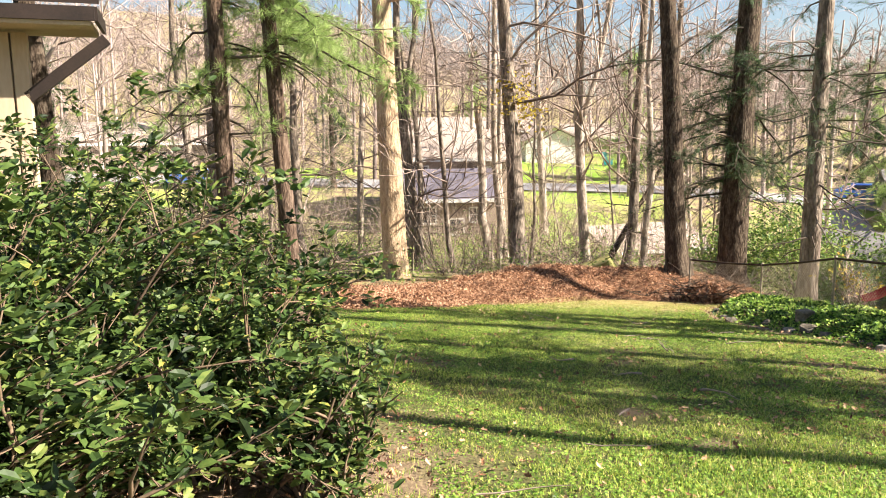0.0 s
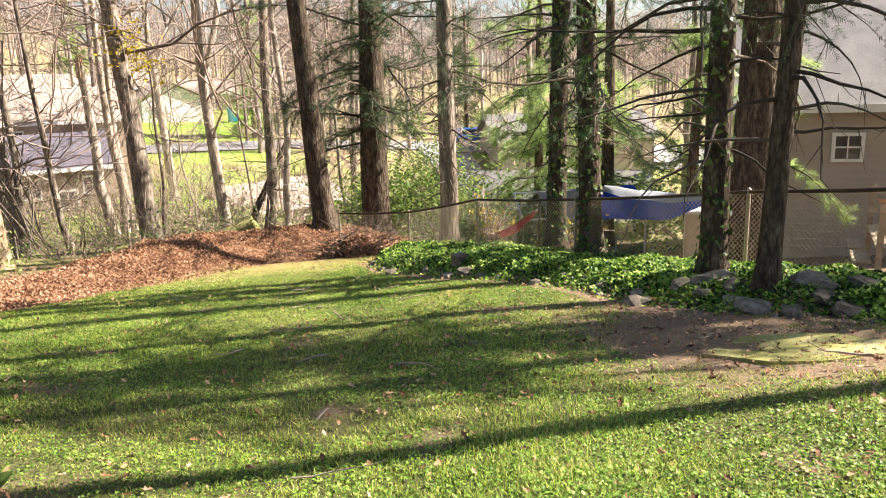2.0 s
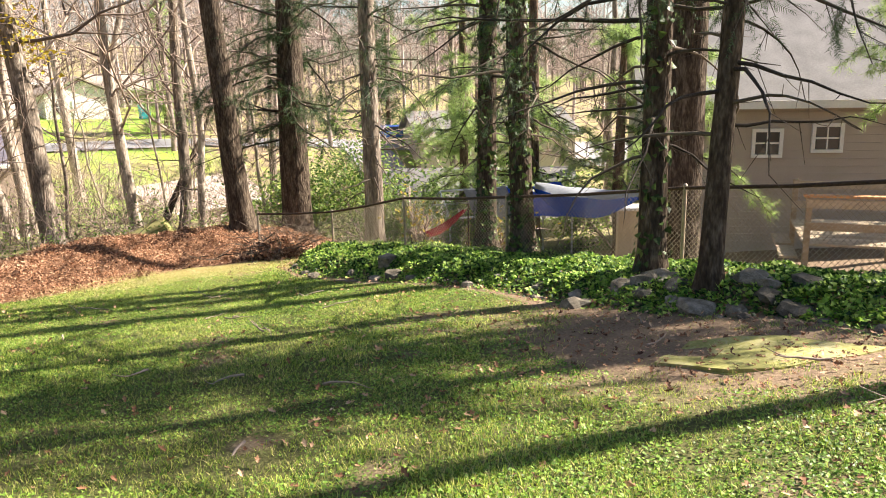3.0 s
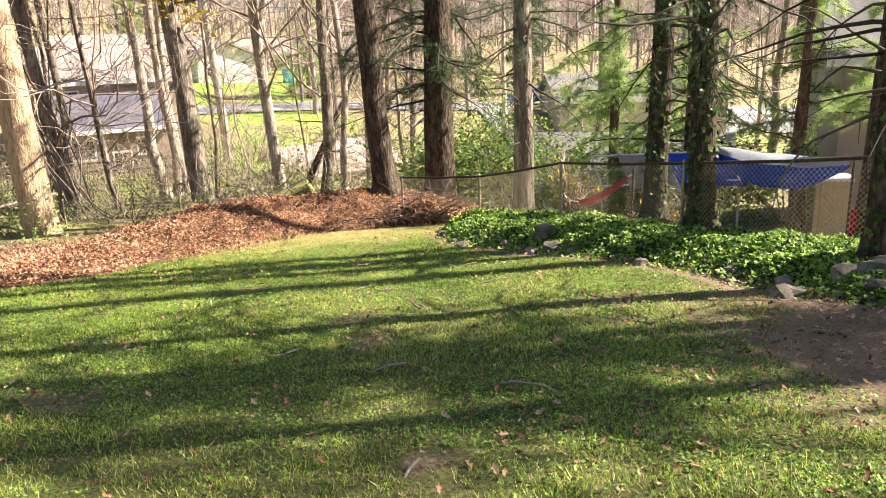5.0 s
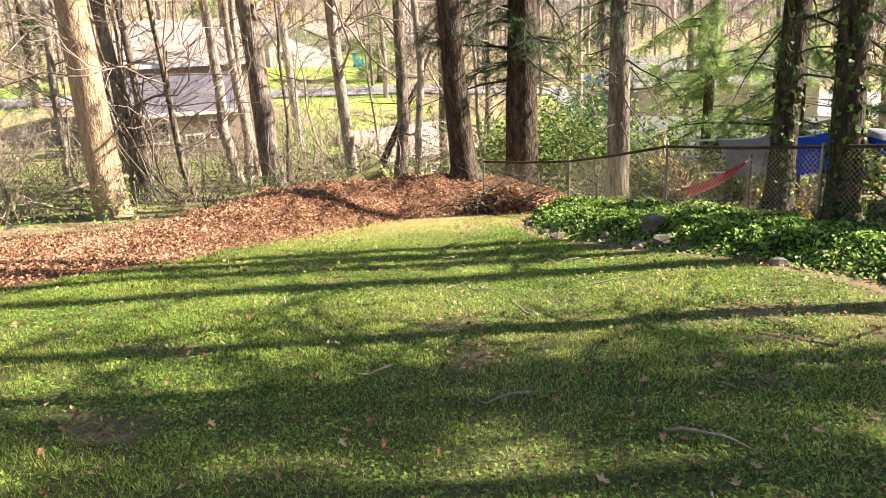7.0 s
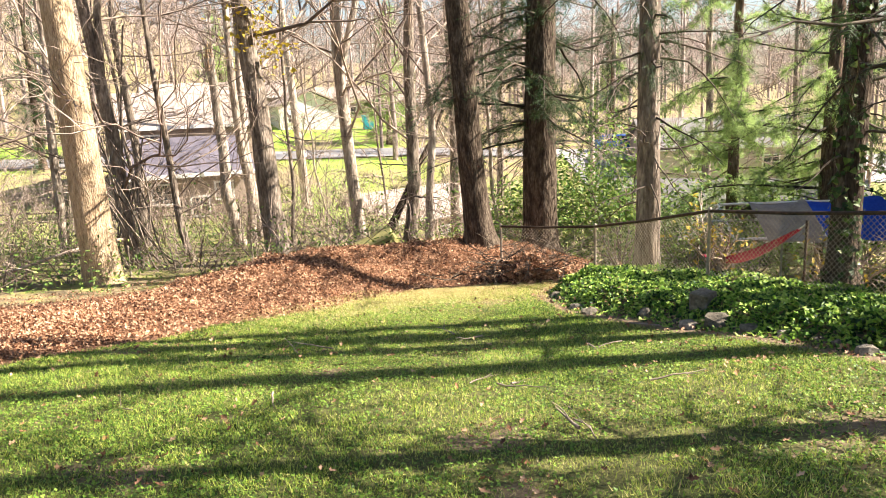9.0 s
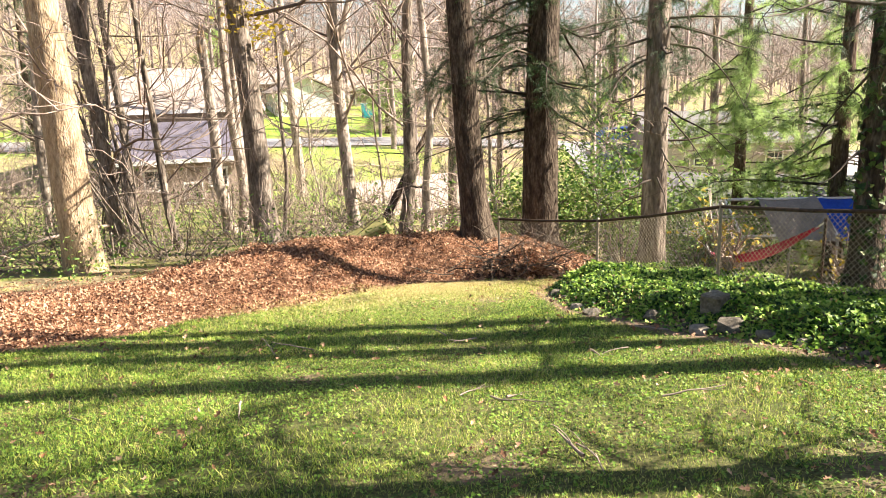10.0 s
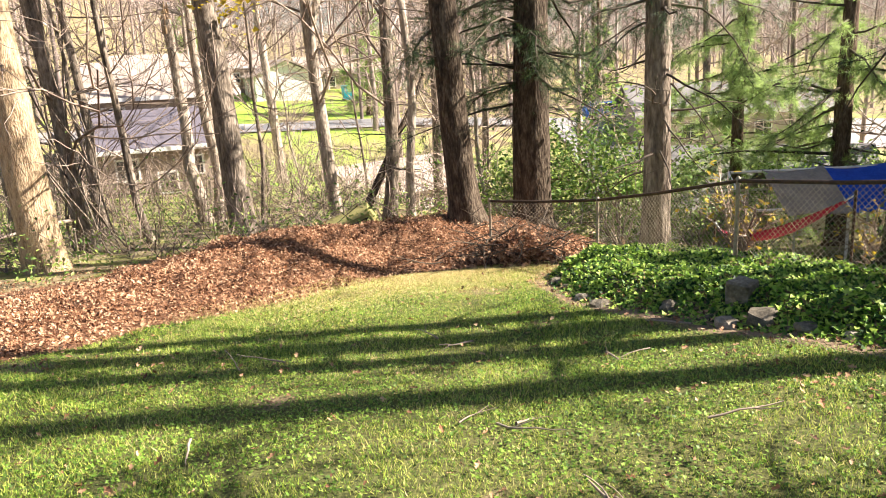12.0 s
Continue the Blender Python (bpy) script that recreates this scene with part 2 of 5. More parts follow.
class Tubes:
    """Gathers tapered tubes as quads."""

    def __init__(self):
        self.v, self.f, self.n = [], [], 0

    def add(self, pts, radii, sides=5, flare=None):
        pts = np.asarray(pts, float)
        radii = np.asarray(radii, float)
        k = len(pts)
        tang = np.gradient(pts, axis=0)
        tang /= np.linalg.norm(tang, axis=1)[:, None] + 1e-9
        ref = np.array([0.0, 0, 1]) if abs(tang[0][2]) < 0.8 else np.array([1.0, 0, 0])
        a = np.cross(tang, ref)
        a /= np.linalg.norm(a, axis=1)[:, None] + 1e-9
        b = np.cross(tang, a)
        th = np.arange(sides) * 2 * math.pi / sides
        ring = a[:, None, :] * np.cos(th)[None, :, None] + b[:, None, :] * np.sin(th)[None, :, None]
        rr = radii[:, None] * (flare if flare is not None else np.ones((k, sides)))
        vs = pts[:, None, :] + ring * rr[:, :, None]
        i, j = np.meshgrid(np.arange(k - 1), np.arange(sides), indexing="ij")
        j2 = (j + 1) % sides
        q = np.stack([i * sides + j, i * sides + j2, (i + 1) * sides + j2, (i + 1) * sides + j], -1).reshape(-1, 4) + self.n
        self.v.append(vs.reshape(-1, 3))
        self.f.append(q)
        self.n += k * sides

    def out(self):
        return np.concatenate(self.v), np.concatenate(self.f), True


def box_bm(boxes, bevel=0.0):
    """A bmesh of boxes: (centre, size[, turn about z in degrees])."""
    bm = bmesh.new()
    for c, s, *turn in boxes:
        m = pose(*c, 0, 0, turn[0] if turn else 0) @ Matrix.Diagonal((*s, 1))
        bmesh.ops.create_cube(bm, size=1, matrix=m)
    if bevel:
        bmesh.ops.bevel(bm, geom=bm.edges[:], offset=bevel, segments=1, affect="EDGES")
    return bm


def prism_bm(outline, depth):
    """Extrudes a closed outline in x, z along y, centred."""
    bm = bmesh.new()
    a = [bm.verts.new((x, -depth / 2, z)) for x, z in outline]
    b = [bm.verts.new((x, depth / 2, z)) for x, z in outline]
    bm.faces.new(a)
    bm.faces.new(b[::-1])
    for i in range(len(a)):
        j = (i + 1) % len(a)
        bm.faces.new((a[j], a[i], b[i], b[j]))
    bmesh.ops.recalc_face_normals(bm, faces=bm.faces[:])
    return bm


def tube_part(name, pts, r, mat, parent, sides=8, label=""):
    t = Tubes()
    t.add(pts, np.full(len(pts), r) if np.isscalar(r) else r, sides)
    return part(name, t.out(), mat, parent, label)


def scatter(template, faces, pos, rot, size):
    """Copies a small template to many places; rot is (n, 3, 3)."""
    template = np.asarray(template, float)
    n, k = len(pos), len(template)
    v = np.einsum("nij,kj->nki", rot, template) * np.asarray(size)[:, None, None] + np.asarray(pos)[:, None, :]
    f = np.asarray(faces)[None] + (np.arange(n) * k)[:, None, None]
    return v.reshape(-1, 3), f.reshape(-1, len(faces[0]))


def frames_of(rng, n, normal=None, spread=0.5, along=None):
    """Random turns: z near normal (or along: y near a direction)."""
    if along is not None:
        y = along + rng.normal(0, spread, (n, 3))
        y /= np.linalg.norm(y, axis=1)[:, None] + 1e-9
        h = rng.normal(0, 0.5, (n, 3)) + np.array([0, 0, 1.0])
        x = np.cross(y, h)
        x /= np.linalg.norm(x, axis=1)[:, None] + 1e-9
        z = np.cross(x, y)
    else:
        z = np.asarray(normal) + rng.normal(0, spread, (n, 3))
        z /= np.linalg.norm(z, axis=1)[:, None] + 1e-9
        h = rng.normal(0, 1, (n, 3))
        x = np.cross(h, z)
        x /= np.linalg.norm(x, axis=1)[:, None] + 1e-9
        y = np.cross(z, x)
    return np.stack([x, y, z], -1)


# leaf shapes: y runs along the leaf
LEAF_V = [(0, 0, 0), (0.22, 0.3, 0.06), (0.2, 0.7, 0.04), (0, 1, -0.1), (-0.2, 0.7, 0.04), (-0.22, 0.3, 0.06), (0, 0.5, -0.02)]
LEAF_F = [(0, 1, 6), (1, 2, 6), (2, 3, 6), (3, 4, 6), (4, 5, 6), (5, 0, 6)]
IVY_V = [(0, 0, 0), (0.5, 0.05, 0.05), (0.36, 0.42, 0), (0.0, 1.0, -0.12), (-0.36, 0.42, 0), (-0.5, 0.05, 0.05)]
IVY_F = [(0, 1, 2), (0, 2, 3), (0, 3, 4), (0, 4, 5)]
OAK_V = [(0, 0, 0), (0.22, 0.25, 0.1), (0.1, 0.4, 0), (0.34, 0.6, 0.16), (0.15, 0.75, 0.02), (0, 1, 0.18), (-0.15, 0.75, 0.02), (-0.34, 0.6, 0.16), (-0.1, 0.4, 0), (-0.22, 0.25, 0.1)]
OAK_F = [(0, 1, 2), (0, 2, 8), (0, 8, 9), (2, 3, 4), (2, 4, 8), (4, 6, 8), (6, 7, 8), (4, 5, 6)]


def frond():
    """A hemlock spray: two rows of short, narrow fingers along a twig."""
    v, f = [], []
    for i in range(10):
        y, s = 0.05 + i * 0.095, 0.34 - 0.024 * i
        for side in (1, -1):
            k = len(v)
            z = 0.09 * math.sin(i * 2.1 + side)
            v += [(0, y - 0.012, 0), (0, y + 0.03, 0), (side * s * (0.8 + 0.2 * math.sin(i * 5.0)), y + 0.17, z - 0.05)]
            f.append((k, k + 1, k + 2))
    return v, f


def tuft():
    """A soft brush of long pine needles."""
    v, f = [], []
    for i in range(16):
        a, t = i * 2.4, 0.35 + 0.75 * ((i * 7) % 16) / 16
        d = Vector((math.cos(a) * math.sin(t), math.cos(t), math.sin(a) * math.sin(t)))
        s = d.orthogonal().normalized() * 0.022
        k = len(v)
        b = Vector((0, 0.25 * (i / 16), 0))
        v += [tuple(b - s), tuple(b + s), tuple(b + d)]
        f.append((k, k + 1, k + 2))
    return v, f


FROND, TUFT = frond(), tuft()


# ---- ground ----
def smooth(x):
    x = np.clip(x, 0, 1)
    return x * x * (3 - 2 * x)


def mound_front(u):
    return np.interp(u, [-9, -6, -1.8, -0.2, 0.8, 2.4, 4.5, 6.2, 7.5], [14.2, 14.6, 15.3, 16.2, 17.2, 17.8, 19.6, 19.8, 19.5])


def bed_front(v):
    return np.interp(v, [0, 4, 5.4, 6.6, 7.4, 8.9, 11.1, 12.5, 13.4, 15.3, 17.2, 18.5], [6.7, 6.8, 6.9, 7.0, 6.5, 6.3, 6.5, 6.3, 6.0, 5.65, 6.1, 7.0])


def mound(u, v):
    d = v - mound_front(u)
    a = np.interp(u, [-9, -4, -1, 1, 2, 3.3, 4.7, 6, 8, 9.5], [0.08, 0.1, 0.13, 0.42, 0.62, 0.7, 0.62, 0.62, 0.45, 0.0])
    return a * smooth(d / 2.6) * (1 - smooth((d - 3.2) / 2.6))


def lumps(u, v, s):
    return np.sin(u * s + 1.3 * np.sin(v * s * 0.7)) * np.sin(v * s * 1.1 + 1.7 * np.sin(u * s * 0.6))


def H(u, v):
    """Height over the lawn's plane."""
    u, v = np.asarray(u, float), np.asarray(v, float)
    h = np.interp(v, [-200, 20, 26, 32, 40, 50, 60, 72, 85, 110, 150, 220, 320, 500, 2500],
                  [0, 0, 0.1, 0.5, 1.0, 2.0, 4.8, 7.2, 10, 16, 26, 48, 84, 125, 480])
    # the far hill stands higher on one side and sinks on the other
    plane = 0.1405 * v
    side = np.interp(u / np.maximum(v, 60), [-0.35, -0.12, 0.05, 0.3, 0.55, 1.2], [1.25, 1.1, 0.5, 0.42, 0.25, 0.2])
    h = np.where(v > 112, plane + (h - plane) * side, h)
    drop = smooth((u - 8.3) / 6) * (0.9 + 1.6 * smooth((v - 20) / 25)) * (1 - smooth((v - 48) / 12))
    m = mound(u, v)
    bed = 0.24 * smooth((u - bed_front(v)) / 0.7) * smooth((v - 1) / 2) * (1 - smooth((v - 17.6) / 1.2)) * (1 - smooth((u - 8.6) / 1.5))
    rough = 0.012 * lumps(u, v, 2.3) + 0.03 * lumps(u, v, 0.6) + 0.14 * lumps(u, v, 2.9) * np.clip(m, 0, 0.6) + 0.11 * lumps(u + 3, v, 6.1) * np.clip(m, 0, 0.6)
    return h - drop + m + bed + rough


def on_ground(u, v, lift=0.0):
    return W(u, v, float(H(u, v)) + lift)


S3 = np.array(SLOPE.to_3x3())
S0 = np.array(SLOPE.translation)


def to_world(p):
    p = np.asarray(p, float) - np.array([0, 0, EYE])
    return p @ S3.T + S0


def worn_at(u, v):
    bare = np.maximum.reduce([
        0.85 * np.exp(-(((u - 5.6) / 1.5) ** 2 + ((v - 6.4) / 2.2) ** 2)), 0.8 * np.exp(-(((u - 6.3) / 0.7) ** 2 + ((v - 8.2) / 1.6) ** 2)),
        0.85 * np.exp(-(((u + 1.6) / 2.0) ** 2 + ((v - 4.4) / 2.4) ** 2)), 0.5 * np.exp(-(((u - 4.7) / 0.9) ** 2 + ((v - 9.4) / 0.5) ** 2)),
        0.85 * np.exp(-(((u - 6.6) / 1.2) ** 2 + ((v - 4.2) / 1.5) ** 2)), 0.6 * smooth((u - bed_front(v) + 0.4) / 0.3) * (v < 19),
                0.42 * smooth((lumps(u, v, 2.7) * lumps(v, u, 1.3) - 0.25) / 0.2) * (v < 19)])
    mulch = 0.9 * smooth((v - mound_front(u) + 0.25) / 0.4) * (1 - smooth((v - mound_front(u) - 6.5) / 1.5)) * (1 - smooth((u - 8.5) / 1))
    woods = smooth((v - 20.5) / 2.5) * (1 - smooth((v - 50 + 9 * np.sin(u * 0.22)) / 7)) * 0.62 + smooth((v - 56) / 6) * smooth((np.abs(u - 0.13 * v) - 8) / 3) * (1 - smooth((-u - 6) / 4) * (v < 75)) + smooth((v - 96) / 8)
    field = smooth((v - 30) / 8)
    return bare, mulch, woods, field


def ground():
    us = np.unique(np.concatenate([np.arange(-8, 11.01, 0.14), np.linspace(-60, -8, 40), np.linspace(11, 70, 50), np.linspace(-2500, -60, 24), np.linspace(70, 2500, 24)]))
    vs = np.unique(np.concatenate([np.arange(0, 26.01, 0.14), np.linspace(-60, 0, 16), np.linspace(26, 120, 90), np.linspace(120, 2500, 40), [-2000.0, -400.0]]))
    u, v = np.meshgrid(us, vs)
    p = to_world(np.stack([u, v, H(u, v)], -1).reshape(-1, 3))
    a, b = len(us), len(vs)
    i, j = np.meshgrid(np.arange(b - 1), np.arange(a - 1), indexing="ij")
    k = i * a + j
    f = np.stack([k, k + 1, k + 1 + a, k + a], -1).reshape(-1, 4)
    ob = part("ground", (p, f), M["ground"])
    for name, values in zip(("bare", "mulch", "woods", "field"), worn_at(u.ravel(), v.ravel())):
        at = ob.data.attributes.new(name, "FLOAT", "POINT")
        at.data.foreach_set("value", values.astype(np.float32))
    return tagged(ob, "sloping back lawn with bare soil and leaf mould", "ground", kind="structure")


ground()


# ---- trees ----
def trunk_path(rng, height, lean, bend=0.15, n=10):
    z = np.linspace(-0.3, height, n)
    x = lean[0] * z + bend * np.cumsum(rng.normal(0, 0.25, n)) * (z > 0.5)
    y = lean[1] * z + bend * np.cumsum(rng.normal(0, 0.25, n)) * (z > 0.5)
    return np.stack([x, y, z], -1)


def trunk_mesh(rng, path, r, sides=14, steps=40, taper=0.35):
    """A furrowed trunk with a flared foot."""
    t = np.linspace(0, len(path) - 1, steps)
    pts = np.stack([np.interp(t, np.arange(len(path)), path[:, k]) for k in range(3)], -1)
    z = pts[:, 2]
    rad = r * (1 - (1 - taper) * np.clip(z / max(z), 0, 1)) + r * 0.55 * np.exp(-np.clip(z + 0.1, 0, 9) / 0.22)
    th = np.arange(sides) * 2 * math.pi / sides
    ph = rng.uniform(0, 6, 3)
    root = 1 + 0.16 * np.exp(-np.clip(z, 0, 9) / 0.35)[:, None] * np.sin(5 * th + ph[0])[None] + 0.03 * np.sin(3 * th[None] + ph[1] + z[:, None] * 0.8) + rng.normal(0, 0.018, (steps, sides))
    tb = Tubes()
    tb.add(pts, rad, sides, root)
    return tb, pts, rad


def grow(rng, tubes, start, way, length, r, level, sides=5, droop=0.0, kinks=0.16, ends=None, twigs=3, n=6):
    """A limb that forks into thinner limbs."""
    pts = [np.array(start, float)]
    d = np.array(way, float)
    for _ in range(n - 1):
        d = d + rng.normal(0, kinks, 3) + np.array([0, 0, droop])
        d /= np.linalg.norm(d)
        pts.append(pts[-1] + d * length / (n - 1))
    tubes.add(pts, np.linspace(r, r * 0.35, n), sides)
    if level > 0:
        for k in range(twigs + (level > 1)):
            i = rng.integers(2, n)
            w = pts[i] - pts[i - 1]
            w = w / np.linalg.norm(w) + rng.normal(0, 0.55, 3)
            grow(rng, tubes, pts[i - 1] + (pts[i] - pts[i - 1]) * rng.random(), w / np.linalg.norm(w), length * rng.uniform(0.4, 0.65), r * 0.52, level - 1, max(3, sides - 1), droop, kinks, ends, twigs, n)
    elif ends is not None:
        ends.append((pts[-1], d))
    return pts


def bare_tree(name, u, v, height, r, lean=(0, 0), bark_mat="bark_grey", limbs=9, low=0.35, seed=0, label="", level=2, fork=False, sides=12, w=None, limb_len=0.42):
    rng = np.random.default_rng(seed)
    p = on_ground(u, v) if w is None else W(u, v, w)
    ob = thing(name, label or "tall leafless grey-barked tree on the wooded slope", "tree", Matrix.Translation(p), "leafless trees behind the yard")
    path = trunk_path(rng, height, lean, 0.12 if r > 0.25 else 0.34)
    tb, pts, rad = trunk_mesh(rng, path, r, sides, 30, 0.3)
    if fork:
        i = 9
        grow(rng, tb, pts[i], (0.25, 0.1, 1), height * 0.6, rad[i] * 0.75, 2, 6, 0.02, 0.08)
    part("trunk", tb.out(), M[bark_mat], ob)
    tw = Tubes()
    for k in range(limbs):
        f = low + (1 - low) * (k + rng.random()) / limbs
        i = min(int(f * (len(pts) - 1)), len(pts) - 2)
        a = rng.uniform(0, 6.28)
        L = height * limb_len * (1.15 - f) * rng.uniform(0.6, 1.2)
        grow(rng, tw, pts[i], np.array([math.cos(a), math.sin(a), rng.uniform(0.2, 0.9)]), L, max(rad[i] * 0.24, 0.017), level, 5, 0.03, 0.24, None, 4)
    tagged(part("crown", tw.out(), M["twig"], ob), kind="stuff")
    return ob


def conifer(name, u, v, height, r, lean=(0, 0), bark_mat="bark_pine", kind="dark", low=3.0, dead=1.2, boughs=40, reach=2.6, seed=0, label="", spray=0.22, dense=0.6, ivy=0, w=None, azimuth=None, droop=-0.05, full=False):
    """An evergreen: trunk, dead lower twigs, drooping boughs and needle sprays."""
    rng = np.random.default_rng(seed)
    p = on_ground(u, v) if w is None else W(u, v, w)
    ob = thing(name, label, "tree", Matrix.Translation(p), "evergreens round the yard")
    path = trunk_path(rng, height, lean, 0.06)
    tb, pts, rad = trunk_mesh(rng, path, r, 16, 60, 0.35)
    part("trunk", tb.out(), M[bark_mat], ob)
    bt, pos, along = Tubes(), [], []
    for k in range(boughs):
        f = (k + rng.random()) / boughs
        h = dead + (6.5 - dead) * f / 0.7 if f < 0.7 else 6.5 + (height - 6.5) * (f - 0.7) / 0.3
        if full:
            h = dead + (height - dead) * f
        c = np.array([np.interp(h, pts[:, 2], pts[:, j]) for j in range(3)])
        a = rng.uniform(0, 6.28) if azimuth is None else radians(rng.uniform(*azimuth))
        L = reach * (1.05 - 0.8 * h / height) * rng.uniform(0.55, 1.15)
        bare = h < low
        L *= 0.65 if bare else 1
        n, fall = 7, rng.uniform(-0.14, 0.05)
        d = np.array([math.cos(a), math.sin(a), rng.uniform(-0.15, 0.25)])
        q = [c]
        for _ in range(n - 1):
            d = d + rng.normal(0, 0.17, 3) + np.array([0, 0, droop + fall])
            d /= np.linalg.norm(d)
            q.append(q[-1] + d * L / (n - 1))
        bt.add(q, np.linspace(0.011 + 0.008 * L, 0.004, n), 5)
        for _ in range(int((7 if not bare else 4) * L * dense) + 2):
            i = rng.integers(1, n)
            s = q[i - 1] + (q[i] - q[i - 1]) * rng.random()
            e = (q[i] - q[i - 1]) / np.linalg.norm(q[i] - q[i - 1]) + rng.normal(0, 0.85, 3) * np.array([1, 1, 0.6]) + np.array([0, 0, -0.25])
            e /= np.linalg.norm(e)
            l = rng.uniform(0.2, 0.55) * (0.7 if not bare else 1.0) * (0.6 + 0.2 * L)
            mid = s + e * l * 0.5 + np.array([0, 0, -0.02])
            end = s + e * l + np.array([0, 0, -0.08 * l])
            bt.add([s, mid, end], [0.006, 0.004, 0.0025], 3)
            if not bare:
                for t in np.linspace(0.15, 1, 4 if kind == "dark" else 3):
                    pos.append(s + (end - s) * t + rng.normal(0, 0.02, 3))
                    along.append(e)
    tagged(part("bough_wood", bt.out(), M["dead_twig"], ob), kind="stuff")
    if pos:
        tv, tf = FROND if kind == "dark" else TUFT
        n = len(pos)
        rot = frames_of(rng, n, along=np.array(along), spread=0.35)
        v_, f_ = scatter(tv, tf, np.array(pos), rot, rng.uniform(0.7, 1.25, n) * spray)
        part("crown", (v_, f_, False), M["needle_dark" if kind == "dark" else "needle_pine"], ob)
    if ivy:
        h = rng.uniform(0, 1, ivy) ** 1.2 * 5.5
        a = rng.normal(3.6, 1.3, ivy) + 0.6 * np.sin(h * 2)
        c = np.stack([np.interp(h, pts[:, 2], pts[:, j]) for j in range(3)], -1)
        rr = np.interp(h, pts[:, 2], rad) + rng.uniform(0, 0.05, ivy)
        nrm = np.stack([np.cos(a), np.sin(a), 0.25 + 0 * a], -1)
        v_, f_ = scatter(IVY_V, IVY_F, c + nrm * rr[:, None], frames_of(rng, ivy, nrm, 0.35), rng.uniform(0.05, 0.11, ivy))
        part("ivy", (v_, f_, False), M["rhodo"], ob, "climbing ivy")
        ob["label"] = label
    return ob


# the yard's own trees
bare_tree("tulip_tree", -1.5, 25.4, 19, 0.43, (-0.035, 0.0), "bark_tulip", 12, 0.5, 3, "straight pale-barked tulip tree in bright sun behind the leaf mound", sides=24, w=-0.1)
bare_tree("oak_tree", 6.86, 22.3, 18, 0.31, (-0.075, 0), "bark_oak", 8, 0.45, 4, "dark furrowed leafless tree leaning over the leaf mound", sides=20)
conifer("hemlock_tree", 8.68, 23.0, 18, 0.43, (0.02, 0), "bark_oak", "dark", 2.8, 2.4, 60, 4.0, 5, "thick dark-barked evergreen with deep furrows beside the fence corner", dense=1.1, spray=0.3)
conifer("spruce_tree", 8.85, 18.6, 16, 0.235, (0.0, 0), "bark_grey", "dark", 3.6, 1.4, 52, 2.8, 6, "slim evergreen with bare lower twigs behind the chain-link fence", dense=0.8)
conifer("ivy_clad_tree", 8.62, 13.66, 16, 0.19, (0.025, 0), "bark_oak", "dark", 2.6, 1.6, 34, 2.6, 7, "dark evergreen trunk wrapped in ivy at the fence", ivy=430)
conifer("ivy_clad_tree", 8.36, 12.2, 16, 0.2, (-0.02, 0.0), "bark_oak", "dark", 2.6, 2.0, 50, 2.8, 8, "dark evergreen trunk wrapped in ivy at the fence", ivy=520)
conifer("spruce_tree", 7.5, 8.63, 17, 0.17, (0.0, 0), "bark_oak", "dark", 3.0, 1.5, 60, 3.0, 9, "dark evergreen trunk with climbing ivy beside the ivy bed", ivy=260)
conifer("spruce_tree", 7.1, 7.45, 16, 0.125, (0.055, 0), "bark_oak", "dark", 3.0, 1.6, 56, 2.8, 10, "slender evergreen trunk rising from the stones of the ivy bed")
# this oak stands out of view, placed so its trunk shadows the lawn
bare_tree("oak_tree", 18.6, 8.2, 19, 0.46, (0.0, 0), "bark_oak", 10, 0.6, 19, "tall unseen leafless oak beside the neighbouring house, placed to cast a lawn shadow", sides=20)
bare_tree("oak_tree", 11.85, 12.0, 16, 0.42, (0.02, 0), "bark_oak", 6, 0.6, 11, "massive deeply furrowed trunk beyond the chain-link fence", sides=22)
# pines beyond the bush
conifer("pine_tree", -3.35, 12.4, 15, 0.15, (-0.02, 0), "bark_pine", "pine", 3.7, 2.4, 44, 2.6, 12, "pine with dark plated bark behind the laurel thicket", spray=0.18, dense=1.1)
conifer("pine_tree", -2.35, 12.6, 15, 0.145, (-0.06, 0), "bark_pine", "pine", 4.4, 4.1, 40, 3.0, 13, "pine with flaking sunlit bark behind the laurel thicket", spray=0.2, azimuth=(-75, 105), dense=1.5)
bare_tree("leafless_tree", -6.1, 12.5, 13, 0.2, (-0.02, 0), "bark_oak", 10, 0.25, 17, "dark-barked tree beside the house corner")
# soft pines in the neighbour's yard
conifer("pine_tree", 15.5, 17.0, 6, 0.2, (0, 0), "bark_pine", "pine", 1.9, 1.2, 36, 3.4, 14, "bright green soft-needled pine in the neighbouring yard", spray=0.2, dense=2.0)
conifer("pine_tree", 14.3, 13.9, 6.5, 0.18, (0, 0), "bark_pine", "pine", 2.4, 2.2, 24, 3.0, 15, "bright green soft-needled pine beside the neighbouring house", spray=0.2, dense=2.0)
conifer("pine_tree", 16.5, 26.0, 13, 0.2, (0, 0), "bark_pine", "pine", 1.6, 1.0, 46, 4.0, 16, "bright green soft-needled pine in the neighbouring yard", spray=0.22, dense=1.9)
conifer("pine_tree", 19.2, 10.5, 8.5, 0.17, (0, 0), "bark_pine", "pine", 3.4, 3.2, 38, 5.2, 20, "bright green soft-needled pine overhanging the neighbouring house", spray=0.22, dense=1.3, azimuth=(110, 260))
conifer("pine_tree", 17.8, 23.5, 13, 0.26, (0, 0), "bark_pine", "pine", 2.2, 2.0, 42, 4.8, 18, "bright green soft-needled pine behind the tarpaulin shelter", spray=0.24, dense=1.1)
